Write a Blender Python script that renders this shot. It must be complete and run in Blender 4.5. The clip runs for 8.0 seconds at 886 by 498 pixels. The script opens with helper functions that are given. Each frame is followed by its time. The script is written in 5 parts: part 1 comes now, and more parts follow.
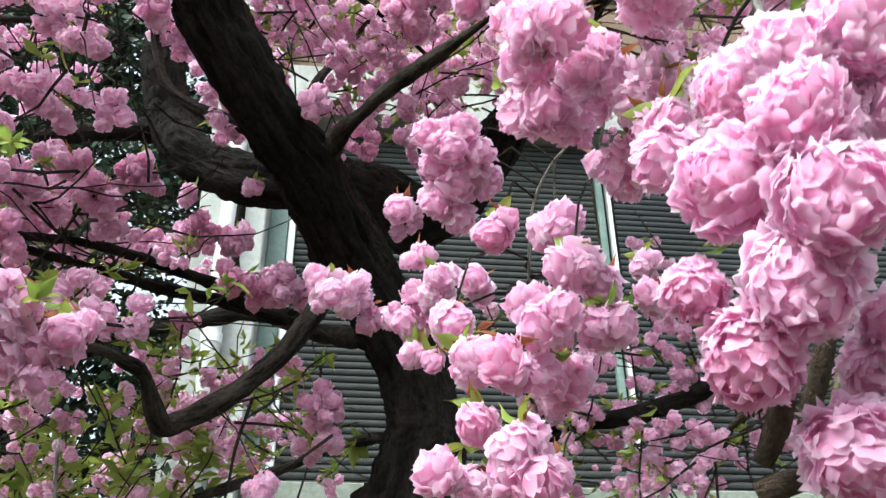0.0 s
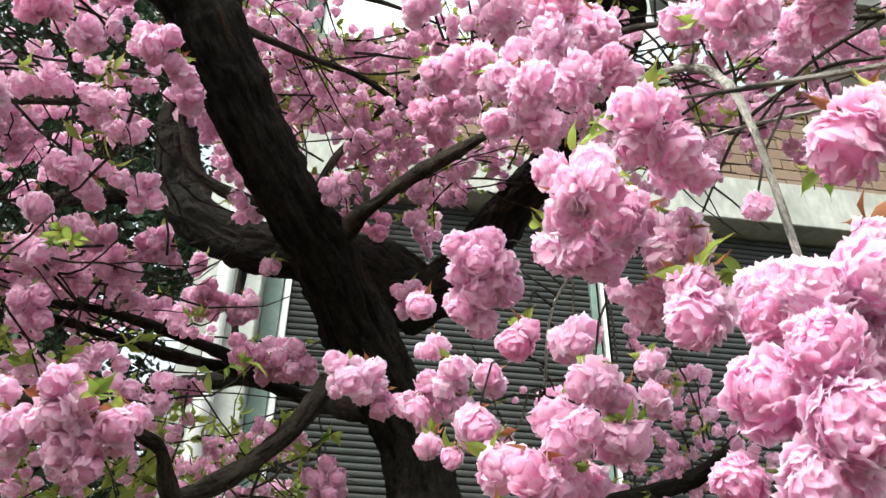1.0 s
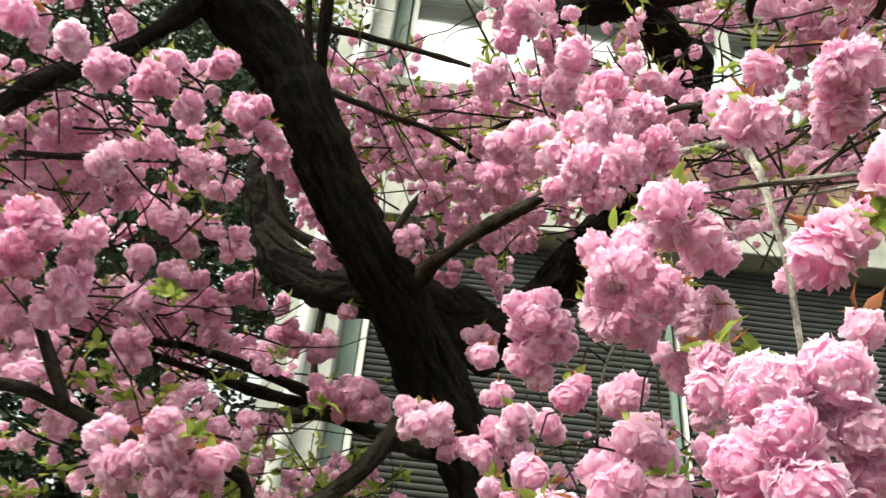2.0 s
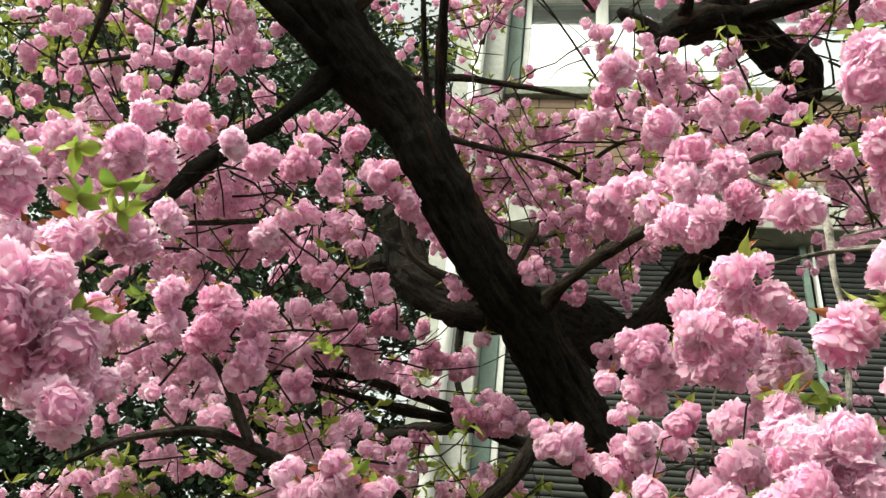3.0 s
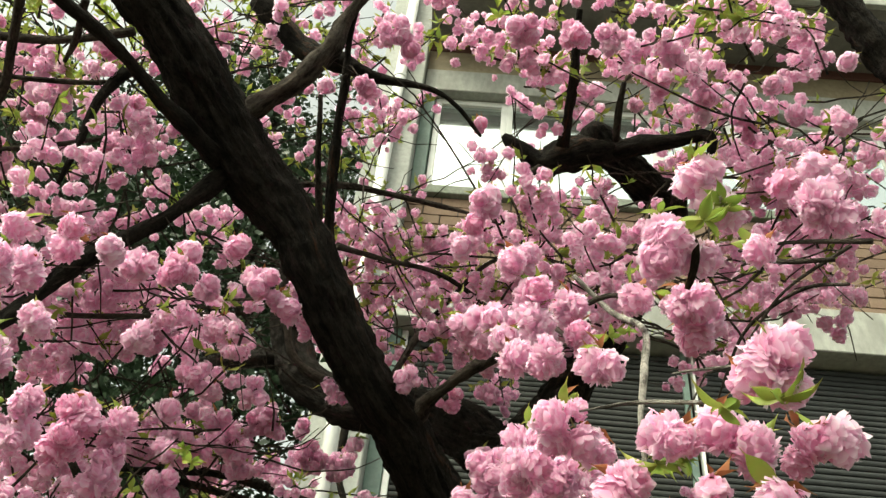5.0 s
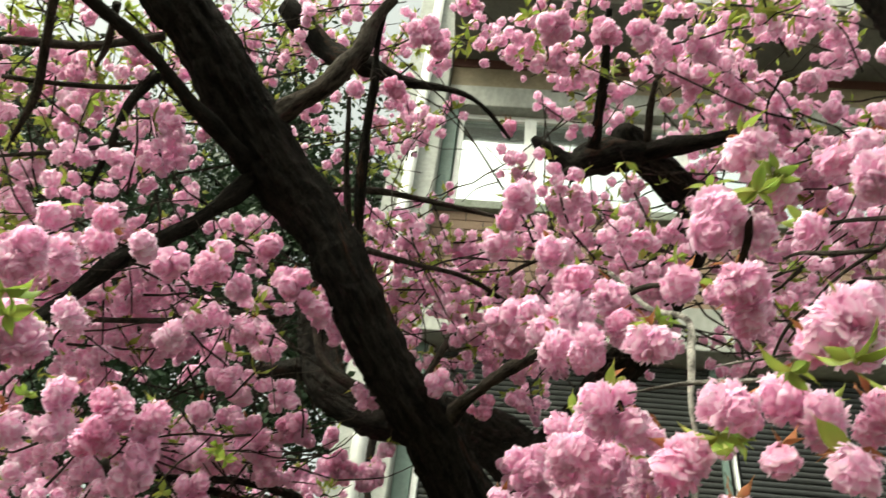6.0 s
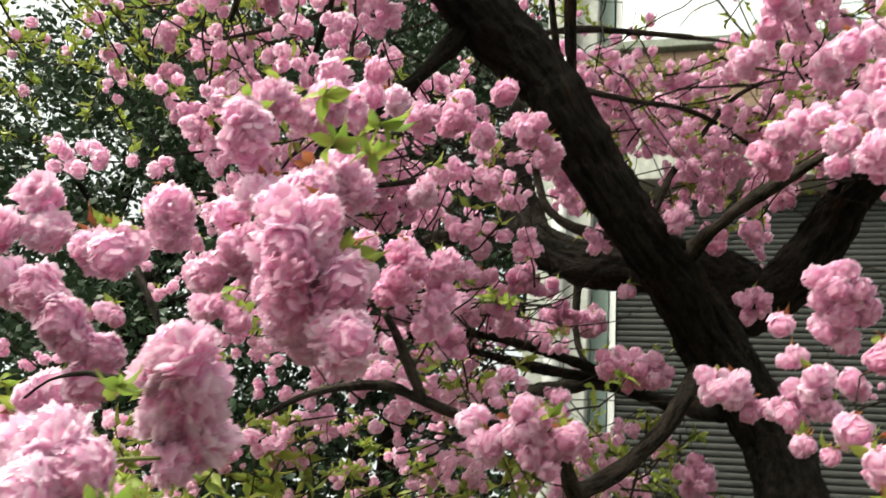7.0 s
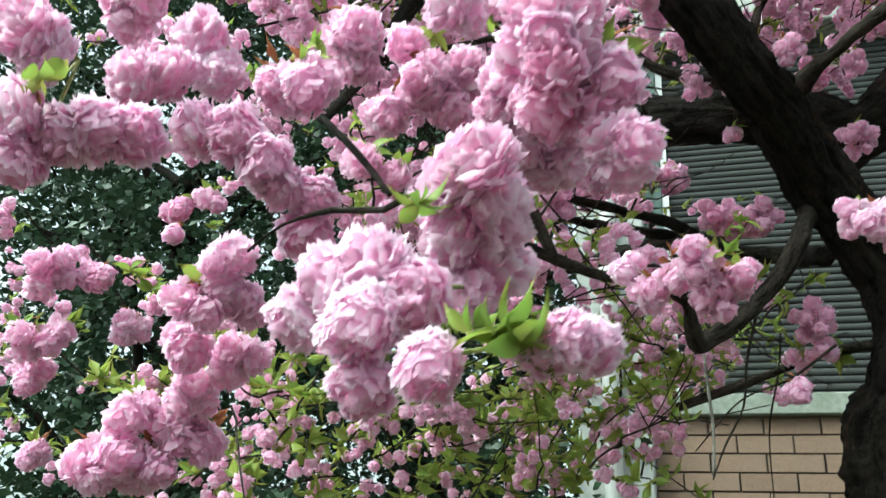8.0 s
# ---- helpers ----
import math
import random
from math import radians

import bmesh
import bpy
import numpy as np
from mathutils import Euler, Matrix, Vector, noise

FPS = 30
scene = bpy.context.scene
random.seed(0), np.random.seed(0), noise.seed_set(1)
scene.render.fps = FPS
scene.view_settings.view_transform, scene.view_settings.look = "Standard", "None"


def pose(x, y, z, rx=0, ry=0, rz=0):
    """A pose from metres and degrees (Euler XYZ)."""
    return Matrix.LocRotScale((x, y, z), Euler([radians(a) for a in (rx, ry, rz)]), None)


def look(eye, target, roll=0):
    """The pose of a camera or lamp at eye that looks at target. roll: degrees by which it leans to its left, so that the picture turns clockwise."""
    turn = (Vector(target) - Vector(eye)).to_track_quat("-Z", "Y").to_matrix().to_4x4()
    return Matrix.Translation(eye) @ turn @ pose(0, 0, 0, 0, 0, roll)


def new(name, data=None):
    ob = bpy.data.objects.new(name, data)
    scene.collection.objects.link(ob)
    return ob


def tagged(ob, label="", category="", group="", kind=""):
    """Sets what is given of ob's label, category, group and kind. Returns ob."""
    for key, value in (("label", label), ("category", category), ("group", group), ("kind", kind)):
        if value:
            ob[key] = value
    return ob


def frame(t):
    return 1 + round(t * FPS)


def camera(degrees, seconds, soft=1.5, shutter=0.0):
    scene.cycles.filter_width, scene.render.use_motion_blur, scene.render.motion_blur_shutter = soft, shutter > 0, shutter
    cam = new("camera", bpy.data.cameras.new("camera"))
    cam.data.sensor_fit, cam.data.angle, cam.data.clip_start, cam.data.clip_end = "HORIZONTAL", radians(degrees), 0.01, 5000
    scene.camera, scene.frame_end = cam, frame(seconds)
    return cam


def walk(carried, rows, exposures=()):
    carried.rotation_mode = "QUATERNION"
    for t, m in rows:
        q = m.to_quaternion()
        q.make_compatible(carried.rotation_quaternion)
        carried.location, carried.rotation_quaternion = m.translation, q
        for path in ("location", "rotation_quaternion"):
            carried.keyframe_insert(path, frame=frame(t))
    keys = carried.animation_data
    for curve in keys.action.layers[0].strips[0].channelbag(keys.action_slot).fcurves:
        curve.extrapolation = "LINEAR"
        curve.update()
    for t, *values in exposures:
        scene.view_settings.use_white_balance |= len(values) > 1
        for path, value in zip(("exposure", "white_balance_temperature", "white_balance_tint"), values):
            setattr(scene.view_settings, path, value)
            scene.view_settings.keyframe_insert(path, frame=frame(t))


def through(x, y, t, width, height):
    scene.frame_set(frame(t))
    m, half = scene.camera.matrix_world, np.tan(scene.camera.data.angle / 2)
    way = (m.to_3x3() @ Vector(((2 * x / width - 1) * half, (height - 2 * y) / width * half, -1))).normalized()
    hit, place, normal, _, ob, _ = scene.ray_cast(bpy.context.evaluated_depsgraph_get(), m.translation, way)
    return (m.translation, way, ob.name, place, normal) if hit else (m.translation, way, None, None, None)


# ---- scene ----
cam = camera(55.6, 8.0, 1.35, 0.25)
PATH = [
    (0, (0.082, 0.07, 1.583), (0.016, 1.804, 2.577), -0.5),
    (0.5, (0.061, 0.024, 1.587), (0.064, 1.731, 2.63), 0.2),
    (1, (0.042, -0.011, 1.594), (0.01, 1.652, 2.704), 1.2),
    (1.5, (0.041, -0.05, 1.589), (-0.05, 1.587, 2.735), 3.5),
    (2, (0.064, -0.096, 1.572), (-0.155, 1.514, 2.739), 5.7),
    (2.2, (0.076, -0.126, 1.567), (-0.242, 1.471, 2.729), 5.6),
    (3.3, (0.123, -0.281, 1.551), (-0.424, 1.28, 2.674), 7.8),
    (3.5, (0.133, -0.295, 1.554), (-0.394, 1.253, 2.705), 8.0),
    (4, (0.151, -0.327, 1.559), (-0.3, 1.195, 2.775), 7.7),
    (4.5, (0.174, -0.337, 1.56), (-0.187, 1.171, 2.823), 6.9),
    (4.7, (0.183, -0.334, 1.56), (-0.142, 1.168, 2.84), 6.5),
    (5.8, (0.165, -0.28, 1.545), (-0.132, 1.15, 2.912), 6.6),
    (6, (0.159, -0.282, 1.541), (-0.2, 1.159, 2.881), 7.4),
    (6.5, (0.102, -0.279, 1.52), (-0.462, 1.204, 2.736), 8.9),
    (7, (-0.007, -0.274, 1.513), (-0.732, 1.268, 2.559), 8.2),
    (7.5, (-0.105, -0.289, 1.506), (-0.867, 1.326, 2.407), 5.1),
    (8, (-0.191, -0.247, 1.492), (-0.983, 1.399, 2.307), 3.3),
]
walk(cam, [(t, look(eye, target, roll)) for t, eye, target, roll in PATH], [(0.0, 1.62, 6000, 0), (1.5, 1.52, 6950, -1), (2.0, 1.47, 7300, -2), (3.5, 1.28, 7250, -6), (4.5, 1.24, 7550, -7), (6.5, 1.24, 7350, -6), (7.0, 1.35, 7200, -2), (7.5, 1.32, 6200, -9), (8.0, 1.48, 5900, -14)])

# ---------------------------------------------------------------- world, sun
world = bpy.data.worlds.new("overcast_sky")
scene.world = world
world.use_nodes = True
wn, wl = world.node_tree.nodes, world.node_tree.links
sky = wn.new("ShaderNodeTexSky")
sky.sky_type = "NISHITA"
sky.sun_disc = False
sky.sun_elevation = radians(52)
sky.sun_rotation = radians(215)
sky.air_density, sky.dust_density, sky.ozone_density = 1.0, 6.0, 0.6
soft_sky = wn.new("ShaderNodeHueSaturation")
soft_sky.inputs["Saturation"].default_value = 0.28
wl.new(sky.outputs[0], soft_sky.inputs["Color"])
wl.new(soft_sky.outputs[0], wn["Background"].inputs["Color"])
wn["Background"].inputs["Strength"].default_value = 0.15

sun = new("sun", bpy.data.lights.new("sun", "SUN"))
sun.data.energy = 0.65
sun.data.angle = radians(25)
sun.data.color = (1.0, 0.96, 0.9)
sun.matrix_world = look((-0.57 * 9, -0.82 * 9, 1.28 * 9), (0, 0, 0))


# ---------------------------------------------------------------- materials
def material(name):
    m = bpy.data.materials.new(name)
    m.use_nodes = True
    n, l = m.node_tree.nodes, m.node_tree.links
    return m, n, l, n["Principled BSDF"]


def ramp(n, l, source, stops):
    r = n.new("ShaderNodeValToRGB")
    while len(r.color_ramp.elements) < len(stops):
        r.color_ramp.elements.new(0.5)
    for e, (p, c) in zip(r.color_ramp.elements, stops):
        e.position, e.color = p, (*c, 1)
    l.new(source, r.inputs[0])
    return r.outputs[0]


def noise_tex(n, l, scale, detail=5.0, rough=0.6, stretch=None):
    t = n.new("ShaderNodeTexNoise")
    t.inputs["Scale"].default_value, t.inputs["Detail"].default_value, t.inputs["Roughness"].default_value = scale, detail, rough
    c = n.new("ShaderNodeTexCoord")
    if stretch:
        k = n.new("ShaderNodeMapping")
        k.inputs["Scale"].default_value = stretch
        l.new(c.outputs["Object"], k.inputs[0])
        l.new(k.outputs[0], t.inputs["Vector"])
    else:
        l.new(c.outputs["Object"], t.inputs["Vector"])
    return t.outputs["Fac"]


def mixed(n, l, fac, a, b, mode="MIX"):
    k = n.new("ShaderNodeMix")
    k.data_type, k.blend_type = "RGBA", mode
    for socket, v in ((k.inputs[0], fac), (k.inputs[6], a), (k.inputs[7], b)):
        if isinstance(v, (int, float)):
            socket.default_value = v
        elif isinstance(v, tuple):
            socket.default_value = (*v, 1)
        else:
            l.new(v, socket)
    return k.outputs[2]


def bump(n, l, height, strength, distance, bsdf):
    k = n.new("ShaderNodeBump")
    k.inputs["Strength"].default_value, k.inputs["Distance"].default_value = strength, distance
    l.new(height, k.inputs["Height"])
    l.new(k.outputs[0], bsdf.inputs["Normal"])


def surface(name, dark, light, scale, rough, bump_mm=1.0, stain=None, stretch=None, rand=0.0, metal=0.0, spec=0.4):
    """A rough surface with grain at one scale and blotches at another."""
    m, n, l, b = material(name)
    fine = noise_tex(n, l, scale, 6, 0.65, stretch)
    broad = noise_tex(n, l, scale / 9, 3, 0.55)
    col = ramp(n, l, fine, [(0.3, dark), (0.72, light)])
    if stain:
        col = mixed(n, l, ramp(n, l, broad, [(0.48, (0, 0, 0)), (0.68, (0.75, 0.75, 0.75))]), col, stain)
    if rand:
        info = n.new("ShaderNodeObjectInfo")
        col = mixed(n, l, rand, col, ramp(n, l, info.outputs["Random"], [(0, dark), (0.5, light), (1, tuple(v * 0.8 for v in light))]))
    l.new(col, b.inputs["Base Color"])
    b.inputs["Roughness"].default_value, b.inputs["Metallic"].default_value = rough, metal
    b.inputs["Specular IOR Level"].default_value = spec
    bump(n, l, fine, 0.6, bump_mm / 1000, b)
    return m


def bark_material(name, dark, light, crack, moss, relief=0.02):
    """Bark with long fissures along the wood (the mesh carries the place along and round it), flaking plates and fine grain."""
    m, n, l, b = material(name)
    at = n.new("ShaderNodeAttribute")
    at.attribute_name = "wood"

    def grain(scale, detail, rough, stretch):
        k = n.new("ShaderNodeMapping")
        k.inputs["Scale"].default_value = stretch
        l.new(at.outputs["Vector"], k.inputs[0])
        t = n.new("ShaderNodeTexNoise")
        t.inputs["Scale"].default_value, t.inputs["Detail"].default_value, t.inputs["Roughness"].default_value = scale, detail, rough
        l.new(k.outputs[0], t.inputs["Vector"])
        return t.outputs["Fac"]

    plates = grain(48, 8, 0.72, (1, 1, 0.22))
    flakes = grain(70, 5, 0.7, (1, 1, 0.9))
    broad = grain(6, 4, 0.6, (1, 1, 0.5))
    fine = grain(190, 5, 0.7, (1, 1, 0.6))
    col = ramp(n, l, plates, [(0.36, dark), (0.55, light), (0.74, tuple(v * 1.7 for v in light))])
    col = mixed(n, l, ramp(n, l, plates, [(0.40, (0.7, 0.7, 0.7)), (0.47, (0, 0, 0))]), col, tuple(v * 0.6 for v in dark))
    rift = n.new("ShaderNodeMath")
    rift.operation = "MULTIPLY"
    l.new(ramp(n, l, plates, [(0.55, (0, 0, 0)), (0.60, (1, 1, 1)), (0.66, (0, 0, 0))]), rift.inputs[0])
    l.new(ramp(n, l, broad, [(0.52, (0, 0, 0)), (0.62, (0.85, 0.85, 0.85))]), rift.inputs[1])
    col = mixed(n, l, rift.outputs[0], col, crack)
    col = mixed(n, l, ramp(n, l, flakes, [(0.60, (0, 0, 0)), (0.74, (0.55, 0.55, 0.55))]), col, moss)
    col = mixed(n, l, 0.85, col, ramp(n, l, fine, [(0.36, (0.35, 0.35, 0.35)), (0.5, (0.8, 0.8, 0.8)), (0.64, (1.0, 1.0, 1.0))]), "MULTIPLY")
    l.new(col, b.inputs["Base Color"])
    b.inputs["Roughness"].default_value = 0.85
    b.inputs["Specular IOR Level"].default_value = 0.10
    add = n.new("ShaderNodeMath")
    add.operation = "MULTIPLY_ADD"
    l.new(flakes, add.inputs[0])
    add.inputs[1].default_value = 0.45
    l.new(plates, add.inputs[2])
    bump(n, l, add.outputs[0], 1.0, relief, b)
    return m


bark = bark_material("old_cherry_bark", (0.0125, 0.0105, 0.009), (0.030, 0.025, 0.021), (0.10, 0.042, 0.022), (0.040, 0.044, 0.031), 0.03)
twig_bark = bark_material("grey_brown_twig_bark", (0.018, 0.0135, 0.011), (0.08, 0.066, 0.055), (0.05, 0.03, 0.02), (0.09, 0.087, 0.07))
spur_bark = bark_material("brown_spur_bark", (0.05, 0.036, 0.026), (0.15, 0.11, 0.08), (0.03, 0.02, 0.014), (0.10, 0.09, 0.06))
pale_bark = bark_material("lichen_grey_bark", (0.18, 0.16, 0.145), (0.50, 0.47, 0.43), (0.13, 0.09, 0.07), (0.34, 0.36, 0.27))


def thin_material(name, stops, through, rough, rand_lo, rand_hi, spec=0.25):
    """Petals and leaves: a colour that runs along the blade (V of the UV map), varied blade by blade, letting light through."""
    m, n, l, b = material(name)
    uv = n.new("ShaderNodeUVMap")
    sep = n.new("ShaderNodeSeparateXYZ")
    l.new(uv.outputs[0], sep.inputs[0])
    col = ramp(n, l, sep.outputs["Y"], stops)
    geo = n.new("ShaderNodeNewGeometry")
    info = n.new("ShaderNodeObjectInfo")
    mix_rand = n.new("ShaderNodeMath")
    mix_rand.operation = "MULTIPLY_ADD"
    l.new(info.outputs["Random"], mix_rand.inputs[0])
    mix_rand.inputs[1].default_value = 0.35
    half = n.new("ShaderNodeMath")
    half.operation = "MULTIPLY"
    half.inputs[1].default_value = 0.65
    l.new(geo.outputs["Random Per Island"], half.inputs[0])
    l.new(half.outputs[0], mix_rand.inputs[2])
    tint = ramp(n, l, mix_rand.outputs[0], [(0.1, rand_lo), (0.9, rand_hi)])
    col = mixed(n, l, 1.0, col, tint, "MULTIPLY")
    l.new(col, b.inputs["Base Color"])
    b.inputs["Roughness"].default_value = rough
    b.inputs["Specular IOR Level"].default_value = spec
    tr = n.new("ShaderNodeBsdfTranslucent")
    l.new(col, tr.inputs["Color"])
    mx = n.new("ShaderNodeMixShader")
    mx.inputs[0].default_value = through
    l.new(b.outputs[0], mx.inputs[1])
    l.new(tr.outputs[0], mx.inputs[2])
    l.new(mx.outputs[0], n["Material Output"].inputs["Surface"])
    return m


petal = thin_material("double_cherry_petal", [(0.0, (0.87, 0.50, 0.69)), (0.5, (0.945, 0.70, 0.85)), (0.8, (0.965, 0.81, 0.92)), (1.0, (0.98, 0.91, 0.975))],
                      0.62, 0.8, (0.95, 0.78, 0.88), (1.0, 1.0, 1.0), 0.08)
petal_deep = thin_material("young_deep_pink_petal", [(0.0, (0.84, 0.40, 0.60)), (0.5, (0.925, 0.59, 0.775)), (0.8, (0.95, 0.72, 0.865)), (1.0, (0.97, 0.84, 0.94))],
                           0.55, 0.8, (0.93, 0.74, 0.85), (1.0, 1.0, 1.0), 0.08)
# paler copy: strong light on the left sprays put into colour; elsewhere chance variety
petal_pale = thin_material("lit_pale_pink_petal", [(0.0, (0.885, 0.55, 0.73)), (0.5, (0.955, 0.745, 0.875)), (0.8, (0.97, 0.85, 0.935)), (1.0, (0.985, 0.93, 0.98))],
                           0.60, 0.8, (0.96, 0.84, 0.92), (1.0, 1.0, 1.0), 0.08)
young_leaf = thin_material("young_cherry_leaf", [(0.0, (0.28, 0.32, 0.09)), (0.6, (0.30, 0.45, 0.10)), (1.0, (0.38, 0.40, 0.13))],
                           0.45, 0.45, (0.62, 0.7, 0.55), (1.25, 1.05, 0.9), 0.4)
evergreen_leaf = thin_material("dark_evergreen_leaf", [(0.0, (0.026, 0.046, 0.026)), (1.0, (0.046, 0.078, 0.046))],
                               0.15, 0.4, (0.55, 0.65, 0.55), (1.3, 1.25, 1.15), 0.3)
bud_scale = thin_material("red_brown_bud_scale", [(0.0, (0.16, 0.10, 0.04)), (0.5, (0.34, 0.12, 0.06)), (1.0, (0.45, 0.20, 0.09))], 0.3, 0.6, (0.6, 0.6, 0.6), (1.1, 1.1, 1.0), 0.2)
stalk = surface("green_flower_stalk", (0.12, 0.16, 0.04), (0.24, 0.26, 0.08), 200, 0.6, 0.2)

brick_mat = surface("tan_facing_brick", (0.135, 0.088, 0.062), (0.225, 0.155, 0.112), 60, 0.9, 1.2, (0.16, 0.115, 0.088), None, 0.4)
mortar = surface("dark_mortar", (0.04, 0.034, 0.03), (0.085, 0.073, 0.062), 120, 0.95, 1.5)
render_mat = surface("pale_grey_render", (0.31, 0.32, 0.30), (0.43, 0.44, 0.42), 30, 0.9, 0.8, (0.27, 0.29, 0.26))
concrete = surface("weathered_concrete_band", (0.27, 0.28, 0.26), (0.42, 0.42, 0.39), 25, 0.9, 1.0, (0.20, 0.205, 0.185), (1, 1, 0.4))
sill_stone = surface("mossy_stone_sill", (0.15, 0.165, 0.14), (0.26, 0.28, 0.24), 40, 0.9, 1.0, (0.11, 0.14, 0.09))
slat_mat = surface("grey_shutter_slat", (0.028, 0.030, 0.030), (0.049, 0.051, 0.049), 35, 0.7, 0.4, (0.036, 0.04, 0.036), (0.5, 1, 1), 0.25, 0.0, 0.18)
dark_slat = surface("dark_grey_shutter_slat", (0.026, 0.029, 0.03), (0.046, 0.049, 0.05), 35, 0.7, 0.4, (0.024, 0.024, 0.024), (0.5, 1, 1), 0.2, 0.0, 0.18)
white_paint = surface("white_gloss_paint", (0.74, 0.75, 0.74), (0.84, 0.85, 0.84), 45, 0.4, 0.3, (0.62, 0.63, 0.61))
green_paint = surface("grey_green_paint", (0.12, 0.18, 0.155), (0.17, 0.24, 0.21), 40, 0.5, 0.4, (0.08, 0.12, 0.105))
soffit_paint = surface("dull_grey_soffit", (0.15, 0.145, 0.135), (0.22, 0.215, 0.20), 25, 0.9, 0.8, (0.11, 0.105, 0.10))
brown_metal = surface("red_brown_metal_edge", (0.09, 0.035, 0.03), (0.14, 0.06, 0.05), 50, 0.6, 0.4)
tan_paint = surface("dull_tan_paint", (0.22, 0.18, 0.12), (0.30, 0.25, 0.18), 30, 0.9, 0.6, (0.18, 0.15, 0.11))
room_wall = surface("dim_room_plaster", (0.18, 0.17, 0.16), (0.24, 0.23, 0.21), 20, 0.9, 0.5)
soil = surface("leaf_litter_soil", (0.03, 0.026, 0.018), (0.09, 0.075, 0.05), 22, 0.95, 8.0, (0.05, 0.07, 0.025))

glass, gn, gl, gb = material("coated_window_glass")
gb.inputs["Base Color"].default_value = (0.62, 0.68, 0.68, 1)
gb.inputs["Metallic"].default_value = 0.9
gb.inputs["Roughness"].default_value = 0.06
bump(gn, gl, noise_tex(gn, gl, 1.5, 1, 0.4), 0.25, 0.02, gb)


# ---------------------------------------------------------------- mesh helpers
def link_mesh(name, me, mat, parent=None, label="", smooth=False):
    ob = new(name, me)
    if mat is not None and not me.materials:
        me.materials.append(mat)
    if smooth:
        me.polygons.foreach_set("use_smooth", [True] * len(me.polygons))
    if parent is not None:
        ob.parent = parent
    if label:
        ob["label"] = label
    return ob


def part(name, bm, mat, parent=None, label="", smooth=False):
    me = bpy.data.meshes.new(name)
    bm.to_mesh(me)
    bm.free()
    return link_mesh(name, me, mat, parent, label, smooth)


def thing(name, place, label, category, kind="", group="", rz=0.0):
    ob = new(name)
    ob.empty_display_size = 0.1
    ob.matrix_world = pose(*place, 0, 0, rz)
    return tagged(ob, label, category, group, kind)


def box(bm, x0, x1, y0, y1, z0, z1, bevel=0.0):
    vs = bmesh.ops.create_cube(bm, size=1.0)["verts"]
    for v in vs:
        v.co = Vector((x0 + (v.co.x + 0.5) * (x1 - x0), y0 + (v.co.y + 0.5) * (y1 - y0), z0 + (v.co.z + 0.5) * (z1 - z0)))
    if bevel:
        bmesh.ops.bevel(bm, geom=list({e for v in vs for e in v.link_edges}), offset=bevel, segments=1, affect="EDGES")


def box_part(name, spans, mat, parent, bevel=0.004, label=""):
    bm = bmesh.new()
    box(bm, *spans, bevel)
    return part(name, bm, mat, parent, label)


def smooth_path(ctrl, step):
    """A Catmull-Rom run through control points (x, y, z, r)."""
    c = np.array(ctrl, float)
    c = np.vstack([2 * c[0] - c[1], c, 2 * c[-1] - c[-2]])
    c[0, 3], c[-1, 3] = c[1, 3], c[-2, 3]
    out = []
    for i in range(1, len(c) - 2):
        p0, p1, p2, p3 = c[i - 1], c[i], c[i + 1], c[i + 2]
        n = max(2, int(np.linalg.norm(p2[:3] - p1[:3]) / step))
        for k in range(n):
            t = k / n
            out.append(0.5 * (2 * p1 + (p2 - p0) * t + (2 * p0 - 5 * p1 + 4 * p2 - p3) * t * t + (3 * p1 - p0 - 3 * p2 + p3) * t ** 3))
    out.append(c[-2])
    return np.array(out)


def tube_arrays(path, sides, lump=0.0, seed=0.0):
    """Vertices and faces of a tapered tube round a path of (x, y, z, r)."""
    p = path[:, :3]
    tan = np.gradient(p, axis=0)
    tan /= np.linalg.norm(tan, axis=1)[:, None] + 1e-9
    side = np.cross(tan[0], (0.3, 0.2, 0.93))
    verts, faces = [], []
    for i in range(len(p)):
        side = side - tan[i] * (side @ tan[i])
        side /= np.linalg.norm(side) + 1e-9
        up = np.cross(tan[i], side)
        for k in range(sides):
            a = 2 * math.pi * k / sides
            d = side * math.cos(a) + up * math.sin(a)
            r = max(path[i, 3], 0.0008)
            if lump:
                q = Vector(p[i] + d * r)
                r *= 1 + lump * (noise.noise(q * 9 + Vector((seed, 0, 0))) * 1.1 + noise.noise(q * 30) * 0.5 + noise.noise(q * 75) * 0.4 + 0.35 * noise.noise(Vector((d[0] * 5, d[1] * 5 + d[2] * 5, seed + i * 0.05))))
            verts.append(p[i] + d * r)
    for i in range(len(p) - 1):
        for k in range(sides):
            k2 = (k + 1) % sides
            faces.append((i * sides + k, i * sides + k2, (i + 1) * sides + k2, (i + 1) * sides + k))
    faces.append(tuple(range(sides))[::-1])
    faces.append(tuple(range((len(p) - 1) * sides, len(p) * sides)))
    return verts, faces


